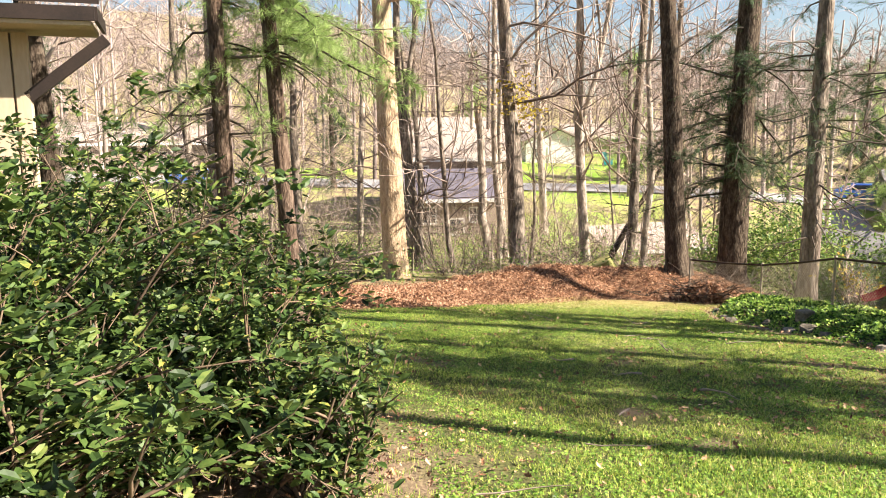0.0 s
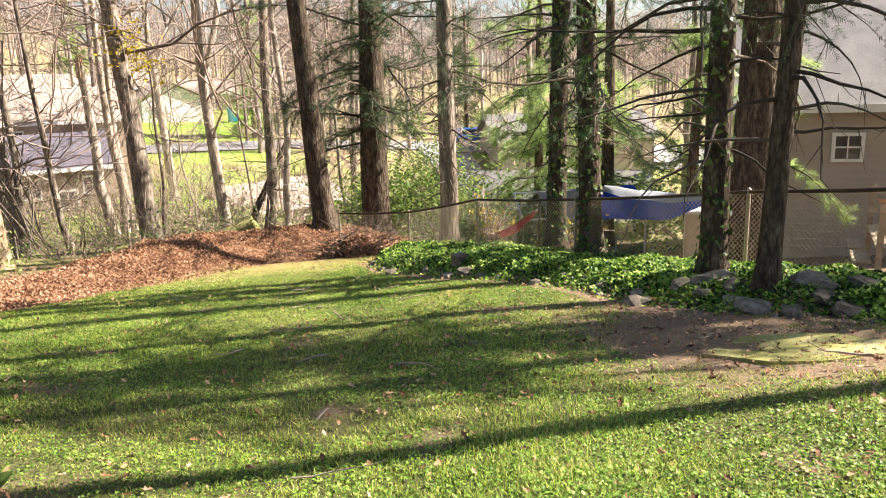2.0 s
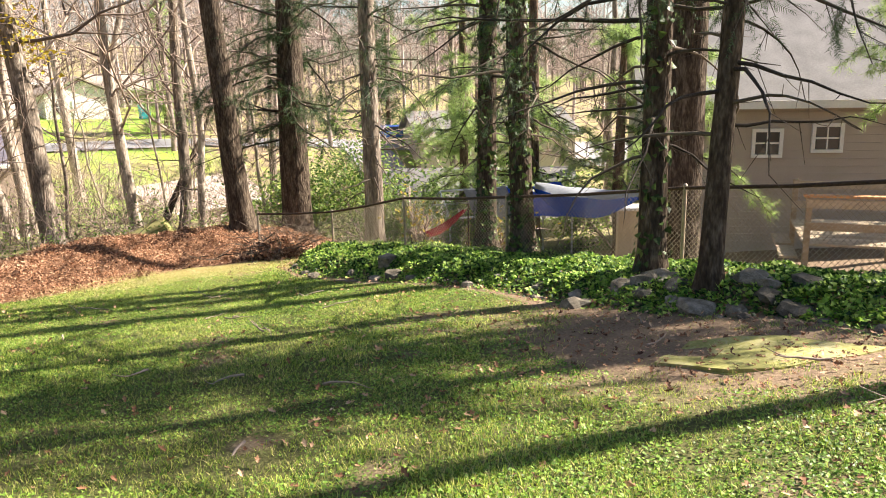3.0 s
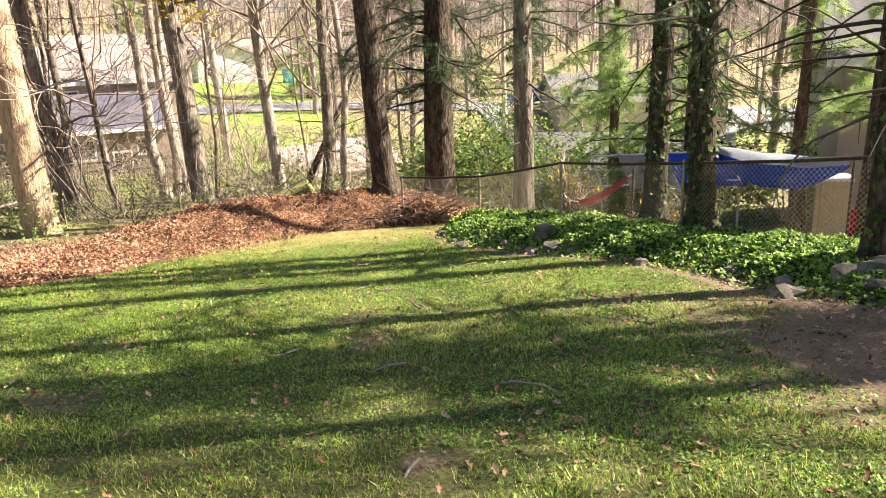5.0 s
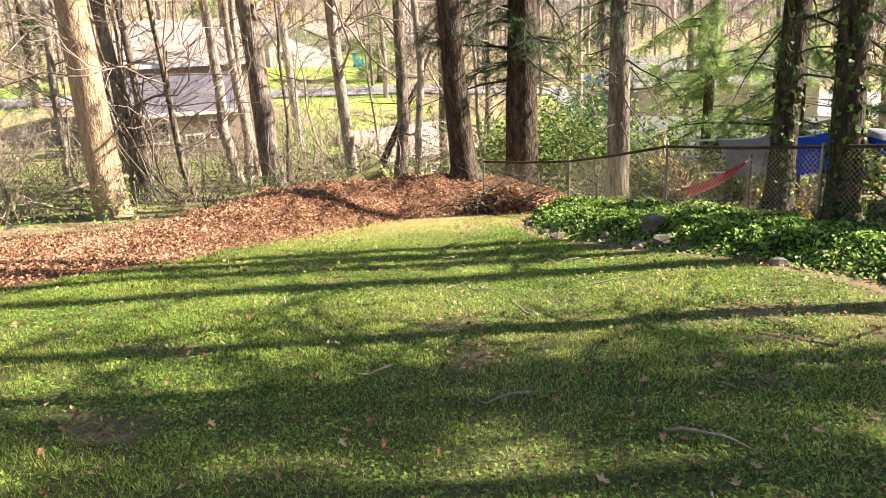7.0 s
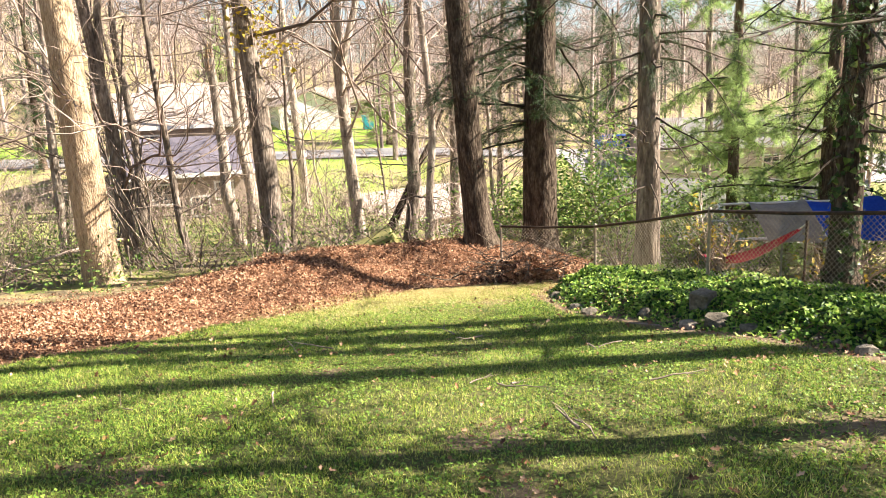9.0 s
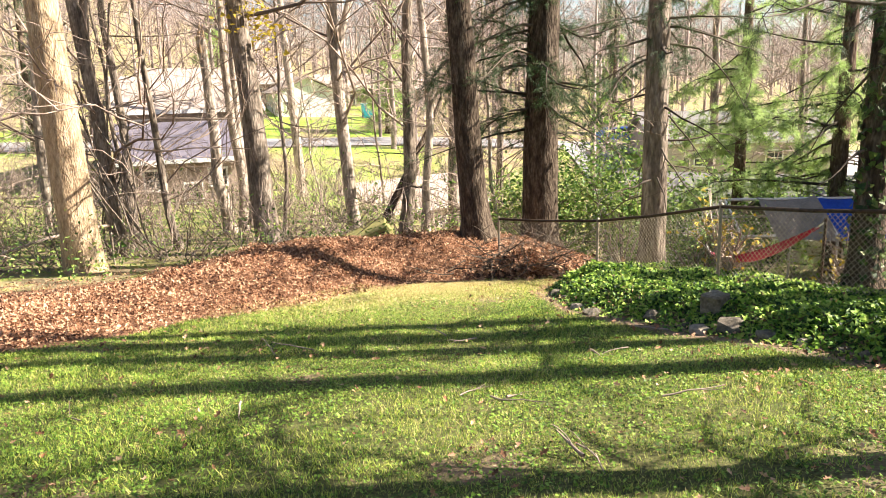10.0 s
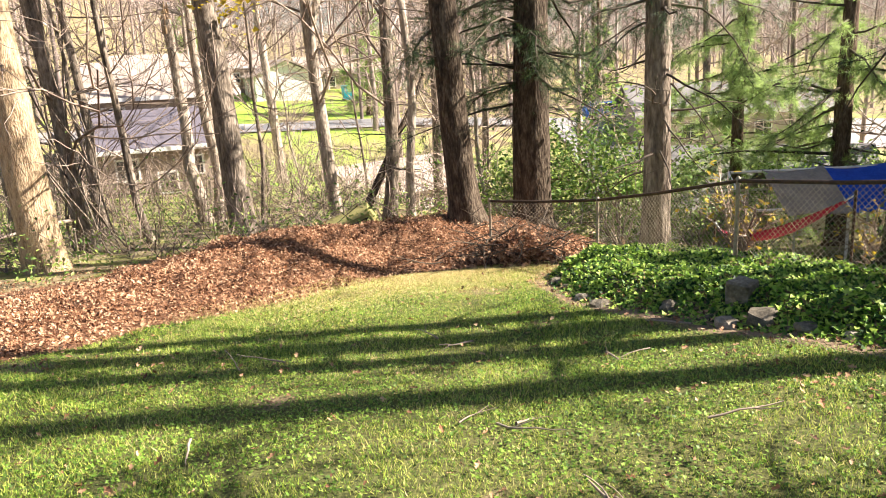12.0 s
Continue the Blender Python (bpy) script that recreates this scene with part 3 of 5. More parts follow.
# unseen oak and evergreens, placed to shade the lawn from the sunny side
bare_tree("oak_tree", 12.4, 2.9, 17, 0.21, (0.0, 0), "bark_oak", 7, 0.6, 39, "dark unseen leafless oak placed to cast a trunk shadow from the lawn's sunny side", sides=16)
for i, (u, v, h) in enumerate([(12.6, 4.5, 13), (13.4, 5.4, 12), (17.0, 4.3, 14)]):
    conifer("spruce_tree", u, v, h, 0.2, (0, 0), "bark_pine", "dark", 5.5, 5.0, 64, 3.2, 40 + i, "tall unseen evergreen placed to shade the lawn from the sunny side", dense=0.8, full=True, spray=0.34)

# leafless trees on the slope behind the mound
SLOPE_TREES = [
    ("vine_tangled_tree", -0.95, 28, 16, 0.2, (-0.05, 0), "bark_grey", 12, 0.1, "dark leafless tree tangled with hanging vines"),
    ("leafless_tree", -0.76, 31, 15, 0.14, (-0.01, 0), "bark_grey", 10, 0.2, ""),
    ("leafless_tree", 0.47, 29, 12, 0.11, (-0.03, 0), "bark_grey", 12, 0.15, "thin crooked leafless tree on the wooded slope"),
    ("leafless_tree", 2.35, 33, 17, 0.16, (-0.05, 0), "bark_pale", 8, 0.4, "pale smooth-barked leafless tree on the wooded slope"),
    ("leafless_tree", 2.8, 34.5, 17, 0.14, (-0.03, 0), "bark_pale", 8, 0.4, "pale smooth-barked leafless tree on the wooded slope"),
    ("leafless_tree", 2.75, 27, 18, 0.32, (-0.06, 0), "bark_grey", 12, 0.4, "stout grey tree with yellow leaves clinging to it"),
    ("leafless_tree", 6.3, 48, 16, 0.27, (-0.04, 0), "bark_pale", 10, 0.3, ""),
    ("leafless_tree", 5.64, 30, 18, 0.21, (-0.06, 0), "bark_pale", 12, 0.3, "pale forked leafless tree on the wooded slope"),
    ("leafless_tree", 6.9, 29, 17, 0.21, (0.0, 0), "bark_grey", 12, 0.3, ""),
    ("leafless_tree", 7.3, 28, 17, 0.13, (-0.01, 0), "bark_pale", 10, 0.35, ""),
    ("leafless_tree", -5.5, 30, 15, 0.2, (-0.03, 0), "bark_grey", 12, 0.15, ""),
    ("leafless_tree", -8.0, 27, 15, 0.16, (0.0, 0), "bark_grey", 12, 0.15, ""),
    ("leafless_tree", -10.5, 33, 16, 0.2, (-0.02, 0), "bark_grey", 12, 0.15, ""),
    ("leafless_tree", -3.6, 34, 16, 0.16, (0.03, 0), "bark_pale", 12, 0.2, ""),
    ("leafless_tree", 10.2, 34, 17, 0.2, (0.0, 0), "bark_grey", 12, 0.2, ""),
    ("leafless_tree", 13.5, 38, 16, 0.18, (0.02, 0), "bark_grey", 12, 0.2, ""),
    ("leafless_tree", 20.5, 33, 16, 0.2, (0.0, 0), "bark_grey", 12, 0.2, ""),
    ("leafless_tree", 25, 27, 15, 0.2, (0.0, 0), "bark_grey", 12, 0.2, ""),
    ("leafless_tree", 30, 38, 15, 0.2, (0.0, 0), "bark_grey", 12, 0.2, ""),
    ("leafless_tree", -14, 25, 16, 0.2, (0.0, 0), "bark_grey", 12, 0.15, ""),
]
sap = random.Random(9)
for k in range(26):
    SLOPE_TREES.append(("leafless_sapling", sap.uniform(-13, 12), sap.uniform(26, 46), sap.uniform(6, 12), sap.uniform(0.04, 0.09), (sap.uniform(-0.12, 0.12), 0), sap.choice(("bark_grey", "bark_pale")), 11, 0.12, "slender crooked leafless sapling on the wooded slope"))
for i, (name, u, v, h, r, lean, bk, limbs, low, label) in enumerate(SLOPE_TREES):
    ob = bare_tree(name, u, v, h, r, lean, bk, limbs + 6, low * 0.7, 60 + i, label, fork=(i in (0, 7)))
    if i == 0:
        rng = np.random.default_rng(77)
        for k in range(16):
            x0, x1, y0 = rng.uniform(-1.3, 0.6), rng.uniform(-0.9, 1.5), rng.uniform(-0.9, 0.4)
            z = rng.uniform(2.5, 6.5)
            q = [np.array([x0 + (x1 - x0) * f + 0.25 * math.sin(5 * f + k), y0, -0.1 + z * (1 - f) ** 1.5 + 0.05]) for f in np.linspace(0, 1, 9)]
            tube_part("vine", q, 0.022, M["bark_grey"], ob, 5)
    if i == 5:
        rng = np.random.default_rng(5)
        n = 260
        z = rng.normal(6.3, 0.5, n)
        a = rng.uniform(0, 6.28, n)
        rr = 0.3 + rng.exponential(0.22, n)
        c = np.stack([-0.06 * z + rr * np.cos(a) + 0.25, rr * np.sin(a), z - 0.5 * (np.cos(a) > 0) * rr], -1)
        part("leaves", (*scatter(IVY_V, IVY_F, c, frames_of(rng, n, (0, -0.5, 0.8), 0.6), rng.uniform(0.09, 0.16, n)), False), M["yellow_leaf"], ob, "yellow leaves")


def snag():
    """A broken trunk, split pale at the top."""
    rng = np.random.default_rng(2)
    ob = thing("broken_tree_snag", "broken pale tree snag split and barkless near its top", "tree", Matrix.Translation(on_ground(1.95, 32.5)))
    tb, pts, rad = trunk_mesh(rng, trunk_path(rng, 6.2, (-0.07, 0), 0.2), 0.2, 12, 24, 0.7)
    part("trunk", tb.out(), M["bark_pale"], ob)
    sp = Tubes()
    for k in range(7):
        a = k * 0.9
        s = pts[-1] + np.array([math.cos(a), math.sin(a), 0]) * 0.1
        sp.add([s - np.array([0, 0, 0.4]), s, s + np.array([rng.normal(0, 0.05), 0, rng.uniform(0.1, 0.6)])], [0.05, 0.045, 0.005], 4)
    part("splinters", sp.out(), M["wood"], ob, "torn pale wood")
    return ob


snag()


def leaning_log():
    rng = np.random.default_rng(12)
    ob = thing("fallen_tree", "dark dead tree leaning against others on the slope", "tree", Matrix.Translation(on_ground(5.9, 28.5)))
    t = Tubes()
    q = grow(rng, t, (0, 0, -0.1), (0.5, 0.1, 0.9), 5.0, 0.14, 0, 8, 0.0, 0.07)
    part("trunk", t.out(), M["bark_oak"], ob)
    t = Tubes()
    for k in range(6):
        grow(rng, t, q[2 + k % 4], rng.normal(0, 1, 3) + np.array([0, 0, 0.6]), 1.3, 0.03, 1, 4)
    tagged(part("branches", t.out(), M["dead_twig"], ob), kind="stuff")


leaning_log()


def brush():
    """Leafless undergrowth along the foot of the slope."""
    rng = np.random.default_rng(21)
    t = Tubes()
    for k in range(640):
        u, v = rng.uniform(-18, 16), rng.uniform(24.5, 56)
        if u > 8 and v < 27:
            continue
        c = np.array(on_ground(u, v))
        for s in range(4):
            grow(rng, t, c + rng.normal(0, 0.15, 3) * (1, 1, 0), (rng.normal(0, 0.5), rng.normal(0, 0.5), 1), rng.uniform(0.8, 2.8), 0.016, 1, 3, -0.03, 0.22, twigs=3)
    tagged(part("undergrowth", t.out(), M["twig"]), "tangled leafless undergrowth on the wooded slope", "brush", kind="stuff")
    n = 30000
    u, v = rng.uniform(-16, 9, n), rng.uniform(22.8, 40, n)
    keep = lumps(u, v, 0.9) > -0.1
    u, v = u[keep], v[keep]
    p = to_world(np.stack([u, v, H(u, v) + rng.exponential(0.4, len(u))], -1))
    tagged(part("undergrowth_leaves", (*scatter(LEAF_V, LEAF_F, p, frames_of(rng, len(p), (0, -0.2, 1), 0.6), rng.uniform(0.05, 0.13, len(p))), False), M["shrub"]),
           "scattered fresh green and yellowish leaves of low undergrowth", "brush", kind="stuff")


brush()


def far_woods():
    """The leafless wood on the far hillside."""
    rng = np.random.default_rng(31)
    kinds = []
    for k in range(5):
        t = Tubes()
        pts = trunk_path(rng, 13, (rng.normal(0, 0.03), 0), 0.2, 7)
        t.add(pts, np.linspace(0.2, 0.05, 7), 5)
        for j in range(18):
            i = rng.integers(1, 6)
            a = rng.uniform(0, 6.28)
            grow(rng, t, pts[i], (math.cos(a), math.sin(a), rng.uniform(0.3, 1.2)), rng.uniform(2.2, 4.8), 0.06, 2, 3, 0.03, 0.22, twigs=3, n=4)
        kinds.append(t.out()[:2])
    V, F, n = [], [], 0
    spots = [(d * rng.uniform(-0.55, 1.25), d) for d in 96 + 150 * rng.random(400) ** 1.1]
    spots += [(rng.uniform(-50, 70), rng.uniform(50, 94)) for _ in range(75)]
    for u, v in spots:
        if v < 94 and (abs(u - 13 * v / 85) < 3.2 or (abs(u) < 4.5 and v < 60)):
            continue
        vv, ff = kinds[rng.integers(5)]
        a, s = rng.uniform(0, 6.28), rng.uniform(0.8, 1.3)
        R = np.array([[math.cos(a), -math.sin(a), 0], [math.sin(a), math.cos(a), 0], [0, 0, 1]])
        V.append(vv @ R.T * s + np.array(on_ground(u, v)))
        F.append(ff + n)
        n += len(vv)
    tagged(part("far_woods", (np.concatenate(V), np.concatenate(F)), M["far_twig"]), "leafless wood covering the far hillside, haze put into its twig colour", "woods", kind="stuff")


far_woods()
for i, (u, v) in enumerate([(-9, 62), (17, 72), (38, 70), (4, 98), (24, 105), (-20, 90), (-30, 58), (48, 88)]):
    conifer("pine_tree", u, v, 12, 0.25, (0, 0), "bark_pine", "pine" if i % 2 else "dark", 1.0, 0.6, 36, 3.2, 80 + i, "dark green conifer among the far leafless trees", spray=0.7, dense=0.6)


# ---- lawn and litter ----
def grass():
    rng = np.random.default_rng(41)
    blade_v = [(-0.055, 0, 0), (0.055, 0, 0), (0.0, 0.55, 0.85)]
    n = 1500000
    v = 3.2 + 17.5 * rng.random(n) ** 1.25
    u = rng.uniform(-5, 8, n)
    bare, mulch, woods, field = worn_at(u, v)
    thick = 0.6 + 0.3 * lumps(u * 1.0, v, 1.7) * lumps(v, u, 0.9) + 0.28 * lumps(u, v, 5.3) + 0.3 * lumps(v, u, 11.7)
    keep = rng.random(n) < np.clip(thick - 1.15 * bare - 1.3 * mulch, 0.02, 1)
    keep &= (u < bed_front(v) + 0.1) & (mulch < 0.6) & (np.abs(u - (v - 1) * 0.23) < 1.2 + (v + 1.5) * 0.7)
    u, v = u[keep], v[keep]
    n = len(u)
    tall = 1 + 0.3 * lumps(u, v, 1.1)
    p = to_world(np.stack([u, v, H(u, v)], -1))
    rot = frames_of(rng, n, (0, 0, 1), 0.35)
    size = rng.uniform(0.022, 0.05, n) * tall * np.where(rng.random(n) < 0.02, 1.5, 1)
    template = np.array(blade_v)
    tri = [(0, 1, 2)]
    vv, ff = scatter(template, tri, p, rot, size)
    tagged(part("lawn_grass", (vv, ff, False), M["grass"]), "short patchy spring lawn grass in dappled sun", "grass", kind="stuff")
    # broad clover leaves low between the blades
    n = 260000
    v = 3.2 + 15.5 * rng.random(n) ** 1.5
    u = rng.uniform(-4, 7, n)
    bare, mulch, woods, field = worn_at(u, v)
    keep = (lumps(u, v, 1.3) + 0.5 * lumps(v, u, 3.1) > -1.1 + 1.6 * rng.random(n)) & (bare < 0.45) & (mulch < 0.5) & (u < bed_front(v))
    u, v = u[keep], v[keep]
    p = to_world(np.stack([u, v, H(u, v) + rng.uniform(0.008, 0.032, len(u))], -1))
    vv, ff = scatter(IVY_V, IVY_F, p, frames_of(rng, len(p), (0, 0, 1), 0.35), rng.uniform(0.012, 0.026, len(p)))
    tagged(part("lawn_clover", (vv, ff, False), M["ivy_small"]), "low clover and weeds in the lawn", "grass", kind="stuff")


M["ivy_small"] = material("clover_leaves", [(0.22, (0.05, 0.1, 0.015)), (0.5, (0.16, 0.29, 0.035)), (0.8, (0.3, 0.44, 0.07))], 1, fine=6, island=0.6, bump=0, translucent=0.25, rough=0.5)
grass()


def dry_grass():
    """Pale dead grass at the foot of the leaf mound."""
    rng = np.random.default_rng(43)
    n = 90000
    u = rng.normal(4.9, 1.5, n)
    v = np.minimum(mound_front(u) + 0.5, 19.4) - np.abs(rng.normal(0, 1.1, n))
    keep = (u < bed_front(v)) & (u > 1)
    u, v = u[keep], v[keep]
    p = to_world(np.stack([u, v, H(u, v) + 0.012], -1))
    vv, ff = scatter(np.array([(-0.06, 0, 0), (0.06, 0, 0), (0.0, 0.85, 0.4)]), [(0, 1, 2)], p, frames_of(rng, len(u), (0, 0, 1), 0.45), rng.uniform(0.03, 0.06, len(u)))
    tagged(part("dry_grass", (vv, ff, False), M["straw"]), "pale dry grass at the foot of the leaf mound", "grass", kind="stuff")


M["straw"] = material("dry_grass_blades", [(0.2, (0.3, 0.24, 0.08)), (0.5, (0.62, 0.5, 0.2)), (0.8, (0.76, 0.66, 0.36))], 0.8, fine=5, island=0.7, bump=0, translucent=0.3, rough=0.7)
dry_grass()


def litter():
    rng = np.random.default_rng(51)
    # the mound of raked leaves
    n = 150000
    u = rng.uniform(-7, 9, n)
    d = rng.uniform(-0.3, 8.5, n)
    v = mound_front(u) + d
    keep = rng.random(n) < np.clip(1.2 - np.abs(d - 2.2) / 4, 0.1, 1) * np.where(d < 0.15, 0.35, 1)
    u, v = u[keep], v[keep]
    p = to_world(np.stack([u, v, H(u, v) + rng.uniform(0.0, 0.07, len(u))], -1))
    vv, ff = scatter(OAK_V, OAK_F, p, frames_of(rng, len(p), (0, 0, 1), 0.65), rng.uniform(0.032, 0.072, len(p)))
    tagged(part("leaf_mound", (vv, ff, False), M["dead_leaf"]), "long mound of raked brown dead leaves", "leaf pile", kind="stuff")
    # leaves on lawn, soil and bed
    n = 24000
    v = 1.5 + 17 * rng.random(n)
    u = rng.uniform(-5, 8, n)
    bare, mulch, woods, field = worn_at(u, v)
    keep = rng.random(n) < np.clip(0.09 + 1.0 * bare + 0.25 * (lumps(u, v, 0.8) > 0.55), 0, 0.8)
    u, v = u[keep], v[keep]
    p = to_world(np.stack([u, v, H(u, v) + rng.uniform(0.01, 0.045, len(u))], -1))
    vv, ff = scatter(OAK_V, OAK_F, p, frames_of(rng, len(p), (0, 0, 1), 0.4), rng.uniform(0.03, 0.075, len(p)))
    tagged(part("fallen_leaves", (vv, ff, False), M["dead_leaf"]), "scattered brown fallen leaves on the lawn and soil", "leaves", kind="stuff")


litter()


def ivy_bed():
    rng = np.random.default_rng(61)
    n = 95000
    v = rng.uniform(2.6, 18.4, n)
    u = bed_front(v) - 0.12 + (8.5 - bed_front(v)) * rng.random(n)
    keep = rng.random(n) < np.clip(0.75 + 0.4 * lumps(u, v, 2.0), 0.15, 1) * np.clip((u - bed_front(v)) / 0.35 + 0.25, 0, 1)
    u, v = u[keep], v[keep]
    lift = (0.03 + 0.13 * (0.5 + 0.5 * lumps(u, v, 3.1)) * (0.6 + 0.4 * lumps(v, u, 6.3))) * np.clip((u - bed_front(v)) / 0.4 + 0.2, 0, 1)
    p = to_world(np.stack([u, v, H(u, v) + lift * rng.uniform(0.4, 1.1, len(u))], -1))
    vv, ff = scatter(IVY_V, IVY_F, p, frames_of(rng, len(p), (0.1, -0.2, 1), 0.7), rng.uniform(0.03, 0.066, len(p)))
    tagged(part("ivy_bed", (vv, ff, False), M["ivy"]), "dense green ivy covering the raised bed along the fence", "ivy", kind="stuff")


ivy_bed()


# ---- stones ----
def stone_mesh(seed, flat=0.7, sub=2):
    rng = random.Random(seed)
    bm = bmesh.new()
    bmesh.ops.create_icosphere(bm, subdivisions=sub, radius=0.5)
    off = Vector((rng.uniform(0, 50), rng.uniform(0, 50), rng.uniform(0, 50)))
    for q in bm.verts:
        k = 1 + 0.6 * noise.noise(q.co * 2.0 + off) + 0.5 * abs(noise.noise(q.co * 4 + off))
        q.co = Vector((q.co.x * k, q.co.y * k, q.co.z * k * flat))
    me = bpy.data.meshes.new("stone")
    bm.to_mesh(me)
    bm.free()
    me.materials.append(M["rock"])
    return me


STONES = [stone_mesh(s) for s in range(6)]
rng = random.Random(71)
spots = [(6.32, 8.75, 0.36), (7.05, 8.25, 0.42), (7.2, 8.0, 0.4), (7.0, 7.75, 0.36), (7.45, 7.05, 0.5), (7.25, 6.8, 0.34), (7.15, 6.45, 0.36), (7.3, 8.35, 0.34), (7.7, 8.3, 0.3), (6.85, 8.5, 0.34), (6.8, 8.1, 0.3), (7.6, 6.6, 0.38), (6.75, 7.3, 0.4), (6.9, 6.95, 0.3), (6.1, 13.3, 0.26), (6.35, 13.1, 0.3)]
v = 3.0
while v < 17.0:
    spots.append((float(bed_front(v)) + rng.uniform(-0.05, 0.35), v, rng.choice((0.1, 0.12, 0.15, 0.18, 0.24))))
    v += rng.uniform(0.1, 0.6)
for u, v, s in spots:
    ob = part("field_stone", STONES[rng.randrange(6)], None)
    ob.matrix_world = Matrix.Translation(on_ground(u, v, -s * 0.04)) @ pose(0, 0, 0, rng.uniform(-15, 15), rng.uniform(-15, 15), rng.uniform(0, 360)) @ Matrix.Diagonal((s, s * 0.85, s * rng.uniform(0.75, 1.05), 1))
    tagged(ob, "weathered grey field stone edging the ivy bed", "stone", "stones edging the bed")


def slab():
    bm = bmesh.new()
    bmesh.ops.create_circle(bm, cap_ends=True, segments=14, radius=0.6)
    for q in bm.verts:
        k = 0.95 + 0.4 * noise.noise(q.co * 3.1 + Vector((4, 1, 0)))
        q.co = Vector((q.co.x * k * 1.45, q.co.y * k * 0.9, 0))
    ext = bmesh.ops.extrude_face_region(bm, geom=bm.faces[:])
    top = [g for g in ext["geom"] if isinstance(g, bmesh.types.BMVert)]
    bmesh.ops.translate(bm, verts=top, vec=(0, 0, 0.1))
    for q in top:
        q.co.z += 0.03 * noise.noise(q.co * 3) - 0.02
    bmesh.ops.recalc_face_normals(bm, faces=bm.faces[:])
    bmesh.ops.bevel(bm, geom=[e for e in bm.edges if all(q.co.z > 0.05 for q in e.verts)], offset=0.03, segments=2, affect="EDGES")
    ob = part("flat_stone", bm, M["slab"])
    ob.matrix_world = Matrix.Translation(on_ground(5.6, 5.8, -0.055)) @ pose(0, 0, 0, TILT, LEAN, 0) @ pose(0, 0, 0, 0, 0, -35)
    tagged(ob, "flat mossy stone slab set in the bare soil", "stone")


slab()


def stump():
    """The squared block that stands in the ivy."""
    bm = box_bm([((0, 0, 0.04), (0.24, 0.24, 0.32))], 0.02)
    bmesh.ops.subdivide_edges(bm, edges=bm.edges[:], cuts=2, use_grid_fill=True)
    for q in bm.verts:
        q.co += Vector((1, 1, 0.6)) * 0.022 * noise.noise(q.co * 9)
    ob = part("stone_block", bm, M["rock"])
    ob.matrix_world = Matrix.Translation(on_ground(6.45, 13.55, 0.0)) @ pose(0, 0, 0, 0, 0, 20)
    tagged(ob, "rough squared stone block half sunk in ivy", "stone")


stump()


def sticks():
    rng = np.random.default_rng(81)
    for k in range(26):
        u, v = rng.uniform(0, 6.3), rng.uniform(4, 15)
        if k < 6:
            u, v = [(4.15, 11.1), (3.1, 10.4), (5.2, 6.6), (5.9, 7.3), (4.6, 13.0), (5.6, 5.2)][k]
        t = Tubes()
        a = rng.uniform(0, 6.28)
        grow(rng, t, (0, 0, 0.02), (math.cos(a), math.sin(a), 0.03), rng.uniform(0.25, 0.6), rng.uniform(0.006, 0.014), 1, 5, 0, 0.12, twigs=1)
        ob = part("fallen_stick", t.out(), M["twig"])
        ob.matrix_world = Matrix.Translation(on_ground(u, v, 0.02)) @ pose(0, 0, 0, TILT, LEAN, 0)
        tagged(ob, "small grey fallen stick lying in the grass", "stick", "sticks on the lawn")


sticks()


def brush_pile():
    rng = np.random.default_rng(91)
    ob = thing("brush_pile", "heap of dead twigs and brown leaves at the fence corner", "brush pile", Matrix.Translation(on_ground(7.0, 19.9)))
    t = Tubes()
    for k in range(130):
        a = rng.uniform(0, 6.28)
        s = rng.normal(0, 1, 3) * (0.65, 0.5, 0) + np.array([0, 0, abs(rng.normal(0.25, 0.2))])
        grow(rng, t, s, (math.cos(a), math.sin(a), rng.uniform(-0.2, 0.5)), rng.uniform(0.5, 1.2), 0.012, 1, 4, -0.02, 0.15, twigs=1)
    tagged(part("twig_tangle", t.out(), M["dead_twig"], ob), kind="stuff")
    n = 3200
    p = rng.normal(0, 1, (n, 3)) * (0.75, 0.55, 0)
    p[:, 2] = 0.55 * np.exp(-(p[:, 0] ** 2 + p[:, 1] ** 2) / 0.9) * rng.uniform(0.5, 1.05, n) - 0.05
    part("leaves", (*scatter(OAK_V, OAK_F, p, frames_of(rng, n, (0, -0.3, 1), 0.7), rng.uniform(0.07, 0.14, n)), False), M["dead_leaf"], ob)


brush_pile()


